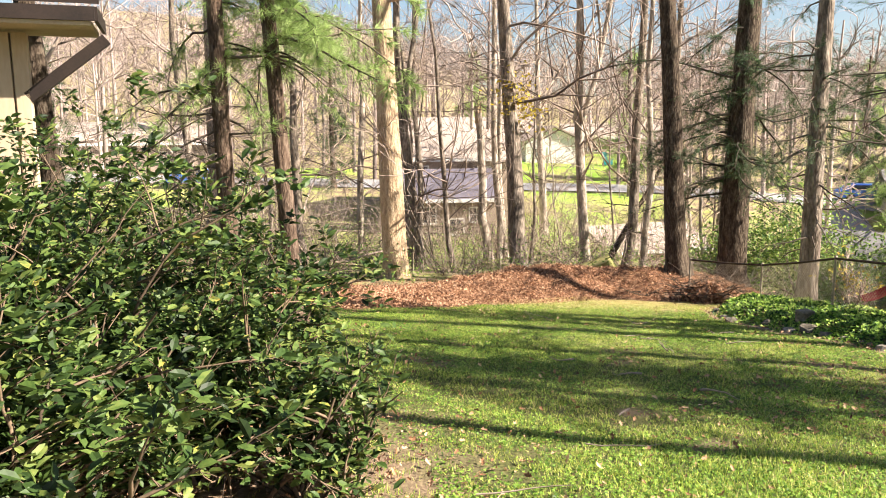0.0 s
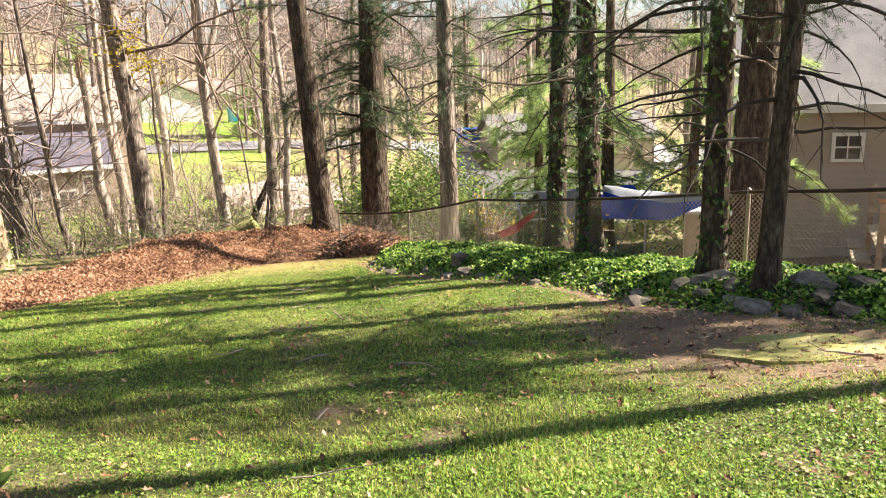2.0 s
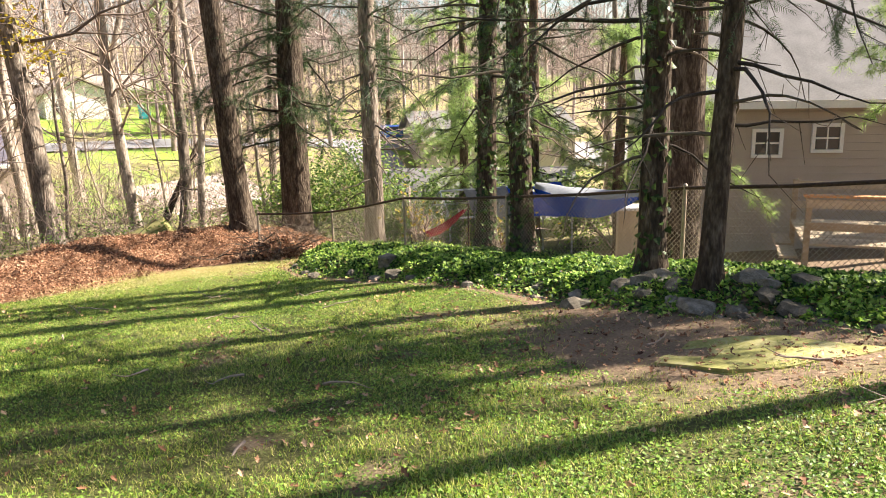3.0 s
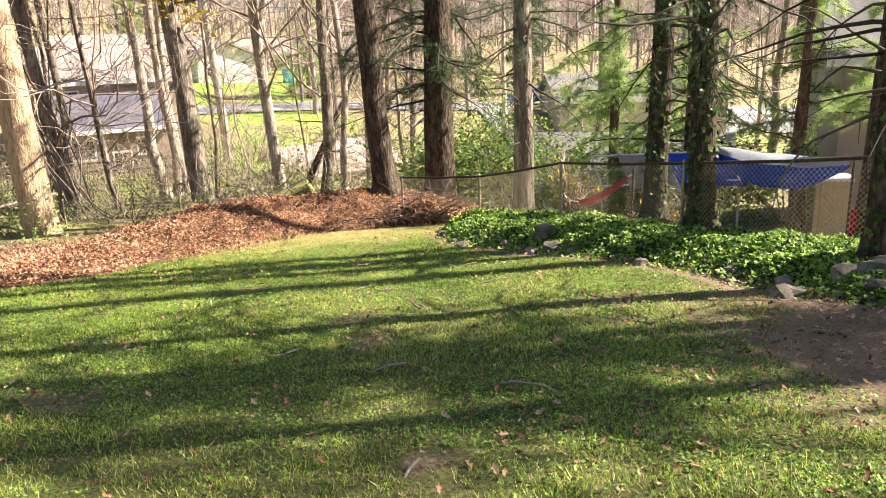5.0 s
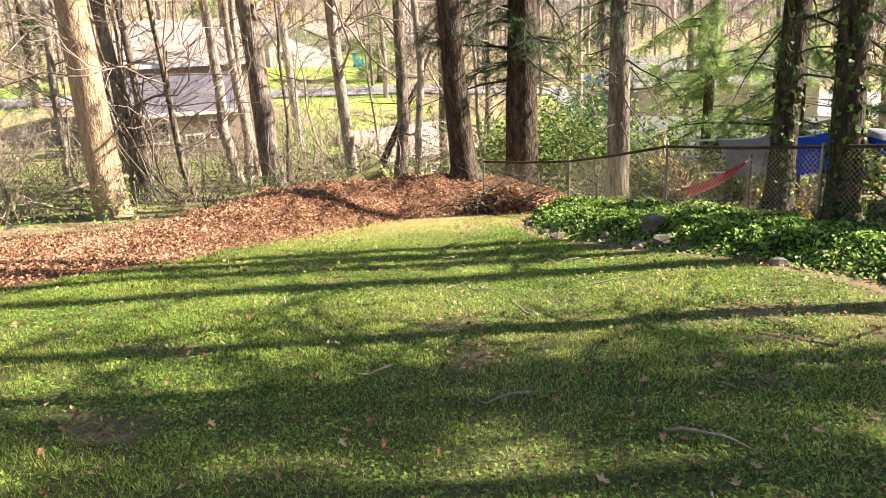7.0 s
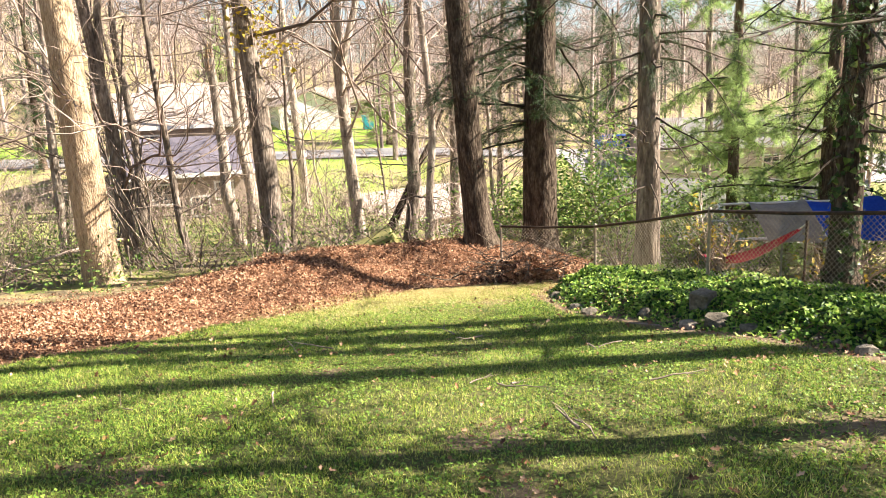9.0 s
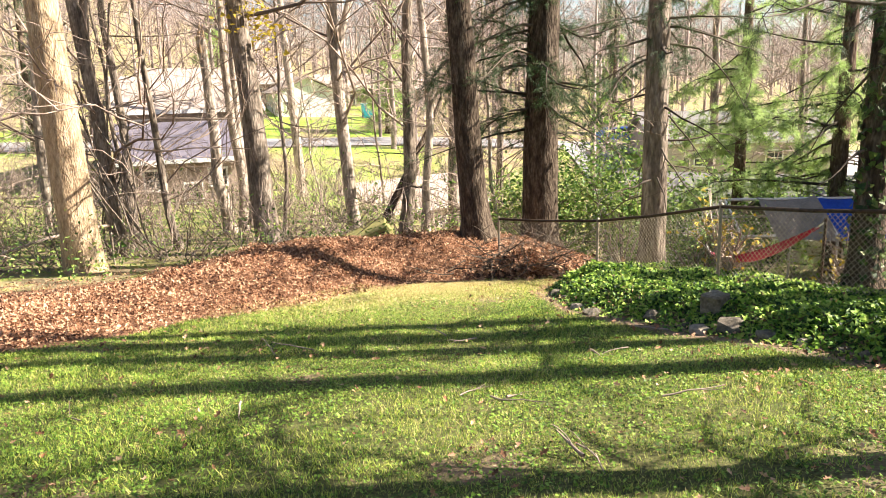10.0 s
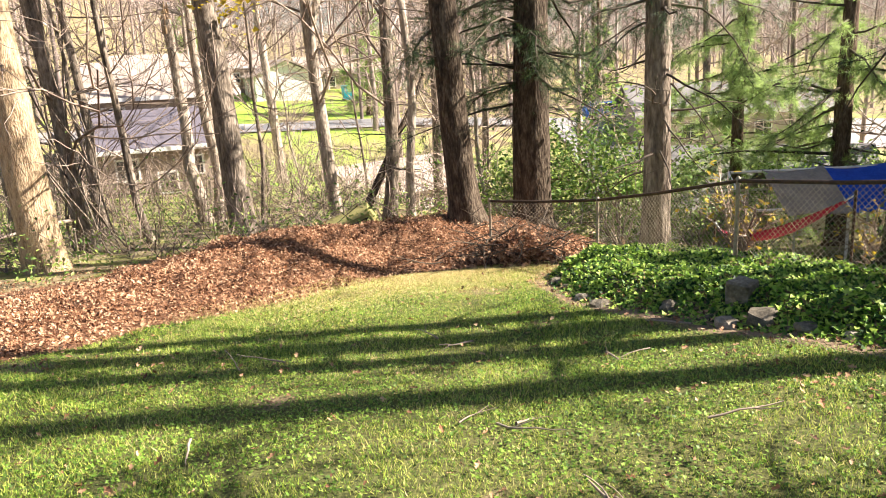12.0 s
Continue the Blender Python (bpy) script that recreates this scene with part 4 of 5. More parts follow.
# ---- laurel thicket by the start ----
def laurel(u, v, height, spread, leaves, seed, label):
    rng = np.random.default_rng(seed)
    ob = thing("laurel_bush", label, "bush", Matrix.Translation(on_ground(u, v)), "laurel bushes beside the lawn")
    t, ends = Tubes(), []
    for k in range(22):
        a = rng.uniform(0, 6.28)
        q = spread * rng.uniform(0.3, 1.0)
        way = np.array([math.cos(a) * q, math.sin(a) * q, height * rng.uniform(0.5, 0.9)])
        grow(rng, t, rng.normal(0, 0.12, 3) * (1, 1, 0), way / np.linalg.norm(way), np.linalg.norm(way), 0.018, 2, 5, 0.0, 0.13, ends, twigs=3)
    tagged(part("stem_tangle", t.out(), M["laurel_stem"], ob, "thin brown stems"), kind="stuff")
    ends = [e for e in ends if e[0][2] > 0.15]
    per = max(4, int(2.3 * leaves) // max(1, len(ends)))
    pos, along = [], []
    for e, d in ends:
        for k in range(per):
            a = k * 2.4
            w = np.array([math.cos(a), math.sin(a), 0.25]) + 0.3 * d
            pos.append(e - d * rng.uniform(0, 0.22) + rng.normal(0, 0.03, 3))
            along.append(w)
    n = len(pos)
    rot = frames_of(rng, n, along=np.array(along), spread=0.3)
    part("foliage", (*scatter(LEAF_V, LEAF_F, np.array(pos), rot, rng.uniform(0.05, 0.1, n)), False), M["rhodo"], ob, "glossy green leaves")


LAUREL = "loose laurel bush with glossy green leaves and bare stems"
laurel(-1.75, 3.1, 1.0, 0.75, 2200, 1, LAUREL)
laurel(-2.2, 4.4, 1.45, 1.05, 3000, 2, LAUREL)
laurel(-1.35, 4.6, 1.0, 0.75, 1700, 3, LAUREL)
laurel(-2.9, 5.6, 1.8, 1.2, 3400, 4, LAUREL)
laurel(-1.6, 6.0, 1.15, 0.9, 2000, 5, LAUREL)
laurel(-3.4, 4.6, 1.8, 1.2, 3400, 6, LAUREL)
laurel(-2.4, 7.4, 1.6, 1.1, 2400, 7, LAUREL)
laurel(-3.9, 7.2, 1.9, 1.2, 2600, 8, LAUREL)
laurel(-0.72, 4.35, 0.72, 0.42, 1000, 9, "small dark laurel bush at the lawn's edge")
laurel(-2.6, 2.9, 1.4, 0.9, 2400, 10, LAUREL)


# ---- fences ----
def chain_fence(stations, height, label, top_mat="rust", cell=0.075, post_h=None, toprail=True):
    """Chain-link: posts, top rail and woven wire between (u, v) stations."""
    a0 = Vector(on_ground(*stations[0]))
    ob = thing("chain_link_fence", label, "fence", Matrix.Translation(a0))
    tops = [Vector(on_ground(u, v)) - a0 for u, v in stations]
    up = Vector((0, 0, height))
    for k, b in enumerate(tops):
        p = tube_part("post", [b - Vector((0, 0, 0.2)), b + up * 0.5, b + up * 1.02], 0.026, M["galv"], ob)
        tube_part("cap", [b + up * 1.02, b + up * 1.04, b + up * 1.06], [0.032, 0.03, 0.008], M["galv"], p)
    for k, (b, c) in enumerate(zip(tops, tops[1:])):
        if toprail:
            sag = Vector((0, 0, -0.02))
            tube_part("top_rail", [b + up, (b + c) / 2 + up + sag, c + up], 0.024, M[top_mat], ob)
        L = (c - b).length
        t = Tubes()
        n = int(L / cell)
        m = int(height / cell)
        for side in (1, -1):
            for i in range(-m, n + m):
                # each wire climbs from the foot to the rail
                x0, x1 = i * cell, i * cell + side * height
                lo, hi = 0.0, 1.0
                if side > 0:
                    lo, hi = max(0, -x0 / height), min(1, (L - x0) / height)
                else:
                    lo, hi = max(0, (x0 - L) / height), min(1, x0 / height)
                if hi - lo < 0.02:
                    continue
                q = [b + (c - b) * ((x0 + side * height * s) / L) + up * (0.02 + 0.97 * s) for s in (lo, (lo + hi) / 2, hi)]
                t.add(q, [0.0034] * 3, 3)
        part("wire_mesh", t.out(), M["galv"], ob, "woven galvanised wire")
    return ob


chain_fence([(6.6, 20.4), (7.73, 18.54), (7.85, 15.34), (8.15, 12.4), (8.4, 8.9), (8.4, 5.8), (8.4, 2.6)], 1.02, "sagging rusty chain-link fence behind the ivy bed")
chain_fence([(-6.5, 26.4), (-3.6, 26.4), (-1.0, 26.3), (2.0, 26.5), (5.2, 26.8)], 0.75, "low grey chain-link fence behind the leaf mound", "galv", 0.1, toprail=False)


def rail_fence():
    """Low rail fence far below the slope."""
    for seg, (u0, v0, u1, v1) in enumerate([(-9, 42, -2.5, 42.5), (-2.5, 42.5, 5, 43)]):
        a, b = Vector(on_ground(u0, v0)), Vector(on_ground(u1, v1))
        ob = thing("rail_fence", "weathered wooden rail fence in the neighbouring field", "fence", Matrix.Translation(a), "field fences")
        for k in range(4):
            p = (b - a) * (k / 3)
            tube_part("post", [p - Vector((0, 0, 0.2)), p + Vector((0, 0, 1.1))], 0.07, M["bark_grey"], ob, 6)
        for z in (0.45, 0.85):
            tube_part("rail", [Vector((0, 0, z)), (b - a) / 2 + Vector((0, 0, z)), b - a + Vector((0, 0, z))], 0.05, M["bark_grey"], ob, 5)


rail_fence()


# ---- houses ----
def window_part(parent, c, w, h, yaw, depth=0.08, frame_mat="white", muntins=(1, 1), name="window"):
    """A window at c (its middle on the wall's face), facing the local -y of yaw."""
    win = part(name, box_bm([((-w / 2 - 0.03, 0, 0), (0.09, depth, h + 0.15)), ((w / 2 + 0.03, 0, 0), (0.09, depth, h + 0.15)),
                             ((0, 0, h / 2 + 0.03), (w, depth * 0.96, 0.09)), ((0, -0.02, -h / 2 - 0.03), (w + 0.1, depth + 0.05, 0.08))]), M[frame_mat], parent)
    win.matrix_local = pose(*c, 0, 0, yaw)
    part("pane", box_bm([((0, 0.015, 0), (w, 0.02, h))]), M["glass"], win, "dark glass")
    bars = [((x * w, 0, 0), (0.03, 0.035, h)) for x in [(k + 1) / (muntins[0] + 1) - 0.5 for k in range(muntins[0])]]
    bars += [((0, 0, z * h), (w, 0.03, 0.04)) for z in [(k + 1) / (muntins[1] + 1) - 0.5 for k in range(muntins[1])]]
    part("glazing_bars", box_bm(bars), M[frame_mat], win)
    return win


def house(name, label, at_point, yaw, w, d, h, roof_rise, wall, roof, windows=(), eave=0.45, gable="x", siding=True, door=None, chimney=False):
    """A plain house: lapped walls, gable roof, windows on the face towards local -y. at_point: its front middle on the ground."""
    ob = thing(name, label, "house", Matrix.Translation(at_point) @ pose(0, 0, 0, 0, 0, yaw))
    laps = [((0, d / 2, h / 2 - 0.6), (w, d, h + 1.2))]
    wall_ob = part("wall", box_bm(laps), M[wall], ob)
    if siding:
        t = []
        z = 0.1
        while z < h - 0.1:
            t.append(((0, -0.012, z + 0.01), (w, 0.02, 0.03)))
            z += 0.2
        tagged(part("siding_lap", box_bm(t), M[wall], wall_ob), kind="stuff")
    if gable == "x":   # ridge runs along x
        prof = [(-d / 2 - eave, -0.12), (0, roof_rise), (d / 2 + eave, -0.12), (d / 2 + eave, 0.02), (0, roof_rise + 0.16), (-d / 2 - eave, 0.02)]
        r = part("roof", prism_bm(prof, w + 2 * eave), M[roof], ob)
        r.matrix_local = pose(0, d / 2, h + 0.05, 0, 0, 90)
        g = part("gable", prism_bm([(-d / 2, 0), (d / 2, 0), (0, roof_rise - 0.03)], w - 0.02), M[wall], ob)
        g.matrix_local = pose(0, d / 2, h, 0, 0, 90)
        part("fascia", box_bm([((0, -eave - 0.015, h - 0.02), (w + 2 * eave, 0.03, 0.2))]), M["white"], ob)
    else:
        prof = [(-w / 2 - eave, -0.12), (0, roof_rise), (w / 2 + eave, -0.12), (w / 2 + eave, 0.02), (0, roof_rise + 0.16), (-w / 2 - eave, 0.02)]
        r = part("roof", prism_bm(prof, d + 2 * eave), M[roof], ob)
        r.matrix_local = pose(0, d / 2, h + 0.05)
        g = part("gable", prism_bm([(-w / 2, 0), (w / 2, 0), (0, roof_rise - 0.03)], d - 0.02), M[wall], ob)
        g.matrix_local = pose(0, d / 2, h)
    for x, z, ww, hh, mu in windows:
        window_part(ob, (x, -0.03, z), ww, hh, 0, muntins=mu)
    if door:
        x, ww, hh = door
        part("door", box_bm([((x, -0.03, hh / 2), (ww, 0.08, hh))], 0.01), M["white"], ob)
    if chimney:
        part("chimney", box_bm([((w * 0.25, d * 0.5, h + roof_rise), (0.7, 0.6, 1.6))]), M["brick"], ob)
    return ob


def base_at(u, v, w):
    return W(u, v, w)


# the two-storey house below the slope
hl = house("split_level_house", "two-storey house with tan roof beyond the bare trees", base_at(0.9, 50.5, 1.6), 6, 7.0, 7, 5.0, 1.7, "brick", "shingle_tan",
           [(-2.4, 4.1, 1.0, 0.9, (1, 1)), (1.9, 3.9, 1.0, 1.1, (1, 1))], siding=False)
hl2 = house("lower_wing", "brick lower wing with slate-coloured roof in front of the house", base_at(0.5, 45.4, 1.1), 6, 5.2, 4.9, 2.6, 1.5, "brick", "shingle_blue",
            [(-1.4, 1.7, 0.9, 0.9, (1, 1)), (0.3, 1.0, 0.8, 0.9, (1, 1)), (1.5, 1.7, 0.8, 0.8, (1, 1))], siding=False)
porch = thing("balcony_rail", "white balustrade along the upper floor of the house", "railing", Matrix.Translation(base_at(-0.9, 49.6, 4.9)) @ pose(0, 0, 0, 0, 0, 6))
part("rail", box_bm([((0, 0, 0.85), (2.4, 0.08, 0.08)), ((0, 0, 0.1), (2.4, 0.08, 0.08))]), M["white"], porch)
for k in range(9):
    part("baluster", box_bm([((-1.1 + 0.275 * k, 0, 0.47), (0.06, 0.05, 0.7))]), M["white"], porch)
part("floor_slab", box_bm([((0, 0.3, -0.1), (2.7, 0.9, 0.2))]), M["white"], porch)

garage = house("garage_house", "white gabled garage with brown roofed house beside it", base_at(12.0, 85, 9.7), 4, 6.2, 7, 2.7, 1.5, "white", "shingle_tan", [(-1.9, 1.5, 0.7, 0.8, (1, 1))], gable="y", siding=False, door=(0.6, 2.6, 2.1))
house("ranch_house", "long low brick house with tan roof across the valley", base_at(3.5, 92, 11.6), 4, 15, 8, 2.6, 1.6, "brick", "shingle_tan", [(-4, 1.5, 1.2, 1.0, (1, 1)), (0, 1.5, 1.2, 1.0, (1, 1)), (4, 1.5, 1.2, 1.0, (1, 1))], siding=False)
house("ranch_house", "long low house with tan roof across the valley", base_at(22, 94, 11.6), 0, 14, 8, 2.6, 1.6, "brick", "shingle_tan", [(-4, 1.5, 1.2, 1.0, (1, 1)), (3, 1.5, 1.2, 1.0, (1, 1))], siding=False)
house("ranch_house", "low brick house with reddish roof beyond the field", base_at(-27, 66, 6.0), 14, 16, 8, 2.7, 1.7, "brick", "shingle_tan", [(-4, 1.5, 1.2, 1.0, (1, 1)), (3, 1.5, 1.2, 1.0, (1, 1))], siding=False, chimney=True)
house("small_house", "small low house with brown roof at the foot of the slope", base_at(13.0, 46, -0.9), 20, 6.5, 5, 2.0, 1.1, "brick", "shingle_tan", [(0.8, 0.9, 0.9, 0.8, (1, 1)), (-1.4, 0.9, 0.7, 0.8, (1, 1))], siding=False)
house("neighbour_outbuilding", "cream outbuilding with grey ribbed roof in the neighbouring yard", base_at(18.2, 28.5, -2.2), -38, 8.5, 6, 2.1, 1.6, "white", "shingle", [(1.5, 1.2, 0.8, 0.8, (1, 1))], siding=True)
house("ranch_house", "grey house far behind the neighbouring yard", base_at(38, 52, 2.0), -20, 13, 8, 2.8, 1.8, "siding", "shingle", [(-3, 1.6, 1.1, 1.0, (1, 1)), (2, 1.6, 1.1, 1.0, (1, 1))], siding=False)

# the neighbouring house with its two small windows
NEIGHBOUR, NH, WX, WZ = Vector((20.12, 12.48, -3.4)), 3.75, -2.6, 2.73
neighbour = house("neighbour_house", "taupe lap-sided house with small white-framed windows beyond the fence", NEIGHBOUR, -42, 11, 8, NH, 2.9, "siding", "shingle",
                  [(WX, WZ, 0.62, 0.6, (1, 1)), (WX + 1.46, WZ + 0.12, 0.62, 0.6, (1, 1))])


def deck():
    """The small railed deck in front of the neighbouring house."""
    ob = thing("wooden_deck", "weathered wooden deck with plank rails beside the house", "deck", Matrix.Translation(base_at(14.7, 9.2, -0.4)) @ pose(0, 0, 0, 0, 0, -52))
    for k in range(12):
        part("deck_board", box_bm([((0, -1.1 + 0.2 * k, 0.42), (3.6, 0.185, 0.04))]), M["deck"], ob)
    for x in (-1.75, 0, 1.75):
        for y in (-1.15, 1.15):
            part("post", box_bm([((x, y, 0.45), (0.1, 0.1, 1.6))], 0.008), M["deck"], ob)
    for z in (0.75, 1.15):
        for y in (-1.15, 1.15):
            part("rail", box_bm([((0, y - 0.07, z), (3.6, 0.03, 0.14))]), M["deck"], ob)
    part("rail_cap", box_bm([((0, -1.17, 1.275), (3.7, 0.16, 0.04))]), M["orange"], ob)
    for y in (-0.6, 0.5):
        part("step", box_bm([((-2.0, y, 0.15), (0.3, 0.9, 0.04))]), M["deck"], ob)


deck()


# the house beside the laurel, at the start
def porch_corner():
    ob = thing("own_house", "tan board-sided house corner with dark brown eaves", "house", Matrix.Translation(W(-4.78, 9.1, 0.9)) @ pose(0, 0, 0, 0, 0, 20))
    wall = part("wall", box_bm([((-2.6, 0, 1.1), (5.0, 0.2, 3.4))]), M["cream"], ob)
    for k in range(12):
        part("batten", box_bm([((-0.35 - 0.4 * k, -0.115, 1.1), (0.05, 0.03, 3.4))]), M["cream"], wall)
    part("post", box_bm([((0.0, -0.02, 1.1), (0.16, 0.16, 3.4))], 0.01), M["cream"], ob)
    b = part("brace", box_bm([((0, 0, 0), (1.1, 0.1, 0.13))]), M["brown"], ob)
    b.matrix_local = pose(0.48, -0.05, 2.42, 0, -38, 0)
    part("soffit", box_bm([((-1.9, -0.1, 2.86), (5.4, 1.2, 0.06))]), M["cream"], ob)
    part("fascia", box_bm([((-1.9, -0.72, 2.95), (5.5, 0.04, 0.15))]), M["brown"], ob)
    part("fascia", box_bm([((0.86, -0.1, 2.95), (0.04, 1.24, 0.15))]), M["brown"], ob)
    r = part("roof", prism_bm([(-0.75, 0.0), (2.6, 1.1), (2.6, 1.16), (-0.75, 0.06)], 5.6), M["brown"], ob)
    r.matrix_local = pose(-1.9, 0.0, 3.05, 0, 0, 90)


porch_corner()


# ---- neighbour's yard ----
def carport():
    """A frame of pipes with a blue tarpaulin over it."""
    ob = thing("tarp_shelter", "pipe-framed shelter with a blue and brown tarpaulin roof", "shelter", Matrix.Translation(on_ground(14.3, 20.6, -0.2)) @ pose(0, 0, 0, 0, 0, -20))
    for x in (-2.0, 0, 1.65):
        for y in (-1.2, 1.2):
            tube_part("pole", [(x, y, -0.45), (x, y, 1.0), (x, y, 1.75)], 0.03, M["white"], ob)
        tube_part("rafter", [(x, -1.2, 1.75), (x, 0, 2.35), (x, 1.2, 1.75)], 0.03, M["white"], ob)
    for y, z in ((-1.2, 1.75), (0, 2.35), (1.2, 1.75)):
        tube_part("purlin", [(-2, y, z), (0, y, z), (1.65, y, z)], 0.03, M["white"], ob)
    for side, (x0, x1, mat) in enumerate(((0.0, 1.75, "blue"), (-1.3, 0.0, "mesh_tarp"))):
        n, m = 12, 14
        x, y = np.meshgrid(np.linspace(x0, x1, n), np.linspace(-1.45, 1.3, m))
        z = 2.39 - 0.5 * np.abs(y) - 0.04 * np.sin((x - x0) * 3) * np.cos(y * 2.5) + 0.012 * np.sin(x * 9 + y * 7)
        p = np.stack([x, y, z], -1).reshape(-1, 3)
        q = p + np.array([0, 0, 0.012])
        i, j = np.meshgrid(np.arange(m - 1), np.arange(n - 1), indexing="ij")
        k = i * n + j
        f = np.stack([k, k + 1, k + 1 + n, k + n], -1).reshape(-1, 4)
        part("tarpaulin", (np.concatenate([p, q]), np.concatenate([f[:, ::-1], f + len(p)])), M[mat], ob, "blue tarpaulin" if mat == "blue" else "faded brown mesh tarpaulin")


carport()


def sheet_canopy():
    """A slack tarpaulin tied from the ivy-clad trunk to a pole."""
    ob = thing("slung_tarpaulin", "slack blue tarpaulin with silver top tied to the ivy-clad trunk", "tarpaulin", Matrix.Translation(W(8.98, 11.4, 0)) @ pose(0, 0, 0, 0, 0, -61))
    n, m = 22, 9
    x, y = np.meshgrid(np.linspace(-0.86, 0.86, n), np.linspace(-1, 1, m))
    wide = 0.3 * (1 - (np.abs(x) / 0.9) ** 2.5) + 0.03
    z = 1.3 + 0.06 * np.abs(x) ** 2 - 0.1 * y ** 2 - 0.03 * x + 0.01 * np.sin(9 * x + 5 * y)
    p = np.stack([x, y * wide, z], -1).reshape(-1, 3)
    i, j = np.meshgrid(np.arange(m - 1), np.arange(n - 1), indexing="ij")
    k = i * n + j
    f = np.stack([k, k + 1, k + 1 + n, k + n], -1).reshape(-1, 4)
    part("top", (np.concatenate([p, p - np.array([0, 0, 0.01])]), np.concatenate([f, f[:, ::-1] + len(p)])), M["silver"], ob, "silver upper side")
    for row, side in ((0, -1), (m - 1, 1)):
        e = np.stack([x[row], y[row] * wide[row] + 0.012 * side, z[row]], -1)
        lo = e + np.stack([0 * x[0], -0.05 * side * (1 - (x[0] / 0.9) ** 2), -0.33 * (1 - (np.abs(x[0]) / 0.92) ** 2)], -1)
        q = np.concatenate([e, lo, e + (0, 0.01, 0), lo + (0, 0.01, 0)])
        k = np.arange(n - 1)
        f = np.stack([k + n, k + n + 1, k + 1, k], -1)
        part("skirt", (q, np.concatenate([f, f[:, ::-1] + 2 * n])), M["blue"], ob, "blue hanging side")
    tube_part("pole", [(0.9, 0, -0.4), (0.9, 0, 0.5), (0.9, 0, 1.34)], 0.016, M["rust"], ob)
    tube_part("rope", [(-0.86, 0, 1.3), (-0.95, 0, 1.36), (-1.1, 0, 1.5)], 0.006, M["white"], ob)


sheet_canopy()


def storage_bin():
    ob = thing("storage_box", "cream upright storage box beyond the chain-link fence", "box", Matrix.Translation(W(9.75, 11.15, 0.1)) @ pose(0, 0, 0, 0, 0, -40))
    part("body", box_bm([((0, 0, 0.35), (0.4, 0.36, 0.9))], 0.02), M["cream"], ob)
    part("lid", box_bm([((0, 0, 0.83), (0.45, 0.41, 0.06))], 0.015), M["white"], ob)


storage_bin()


def bucket():
    ob = thing("bucket", "small yellow plastic bucket on the neighbouring lawn", "bucket", Matrix.Translation(on_ground(10.5, 15.2)))
    bm = bmesh.new()
    bmesh.ops.create_cone(bm, cap_ends=False, segments=18, radius1=0.12, radius2=0.16, depth=0.28, matrix=pose(0, 0, 0.14))
    bmesh.ops.solidify(bm, geom=bm.faces[:], thickness=0.008)
    part("body", bm, M["yellow_plastic"], ob)
    tube_part("handle", [(-0.16, 0, 0.27), (-0.1, -0.06, 0.36), (0.1, -0.06, 0.36), (0.16, 0, 0.27)], 0.006, M["rust"], ob, 5)


bucket()


def hammock():
    ob = thing("hammock", "red hammock slung low on a frame beside the shelter", "hammock", Matrix.Translation(W(9.08, 16.1, 0)) @ pose(0, 0, 0, 0, 0, -100))
    n, m = 22, 7
    s, c = np.meshgrid(np.linspace(0, 1, n), np.linspace(-1, 1, m))
    x = -1.45 + 2.9 * s
    wdt = 0.04 + 0.12 * np.sin(np.pi * s)
    z = 0.25 + 0.95 * s ** 1.5 - 0.16 * np.sin(np.pi * s) + 0.12 * c ** 2 * np.sin(np.pi * s)
    p = np.stack([x, c * wdt, z], -1).reshape(-1, 3)
    i, j = np.meshgrid(np.arange(m - 1), np.arange(n - 1), indexing="ij")
    k = i * n + j
    f = np.stack([k, k + 1, k + 1 + n, k + n], -1).reshape(-1, 4)
    part("cloth", (np.concatenate([p, p - np.array([0, 0, 0.01])]), np.concatenate([f, f[:, ::-1] + len(p)])), M["red"], ob)
    for xx, zz in ((-1.6, 0.4), (1.62, 1.35)):
        tube_part("post", [(xx, 0, -0.5), (xx, 0, zz * 0.5), (xx, 0, zz)], 0.018, M["rust"], ob)
    tube_part("rope", [(1.43, 0, 1.19), (1.52, 0, 1.24), (1.62, 0, 1.3)], 0.012, M["white"], ob)
    tube_part("rope", [(-1.43, 0, 0.25), (-1.5, 0, 0.29), (-1.6, 0, 0.35)], 0.012, M["white"], ob)


hammock()


def garden_chair(u, v, yaw):
    ob = thing("garden_chair", "red wooden garden chair under the tarpaulin", "chair", Matrix.Translation(on_ground(u, v)) @ pose(0, 0, 0, 0, 0, yaw), "red garden chairs")
    for x in (-0.26, 0.26):
        part("leg", box_bm([((x, -0.24, 0.27), (0.05, 0.09, 0.58))]), M["red"], ob)
        part("leg", box_bm([((x, 0.24, 0.17), (0.05, 0.09, 0.36))]), M["red"], ob)
        part("armrest", box_bm([((x * 1.15, -0.02, 0.57), (0.12, 0.66, 0.025))]), M["red"], ob)
    for k in range(5):
        part("seat_slat", box_bm([((0, -0.22 + 0.11 * k, 0.36 - 0.02 * k), (0.54, 0.095, 0.02))]), M["red"], ob)
    for k in range(5):
        b = part("back_slat", box_bm([((0, 0, 0.35), (0.095, 0.02, 0.75 - 0.04 * abs(k - 2)))]), M["red"], ob)
        b.matrix_local = pose(-0.21 + 0.105 * k, 0.26, 0.24, -18, 0, 0)


garden_chair(11.6, 12.5, 120)


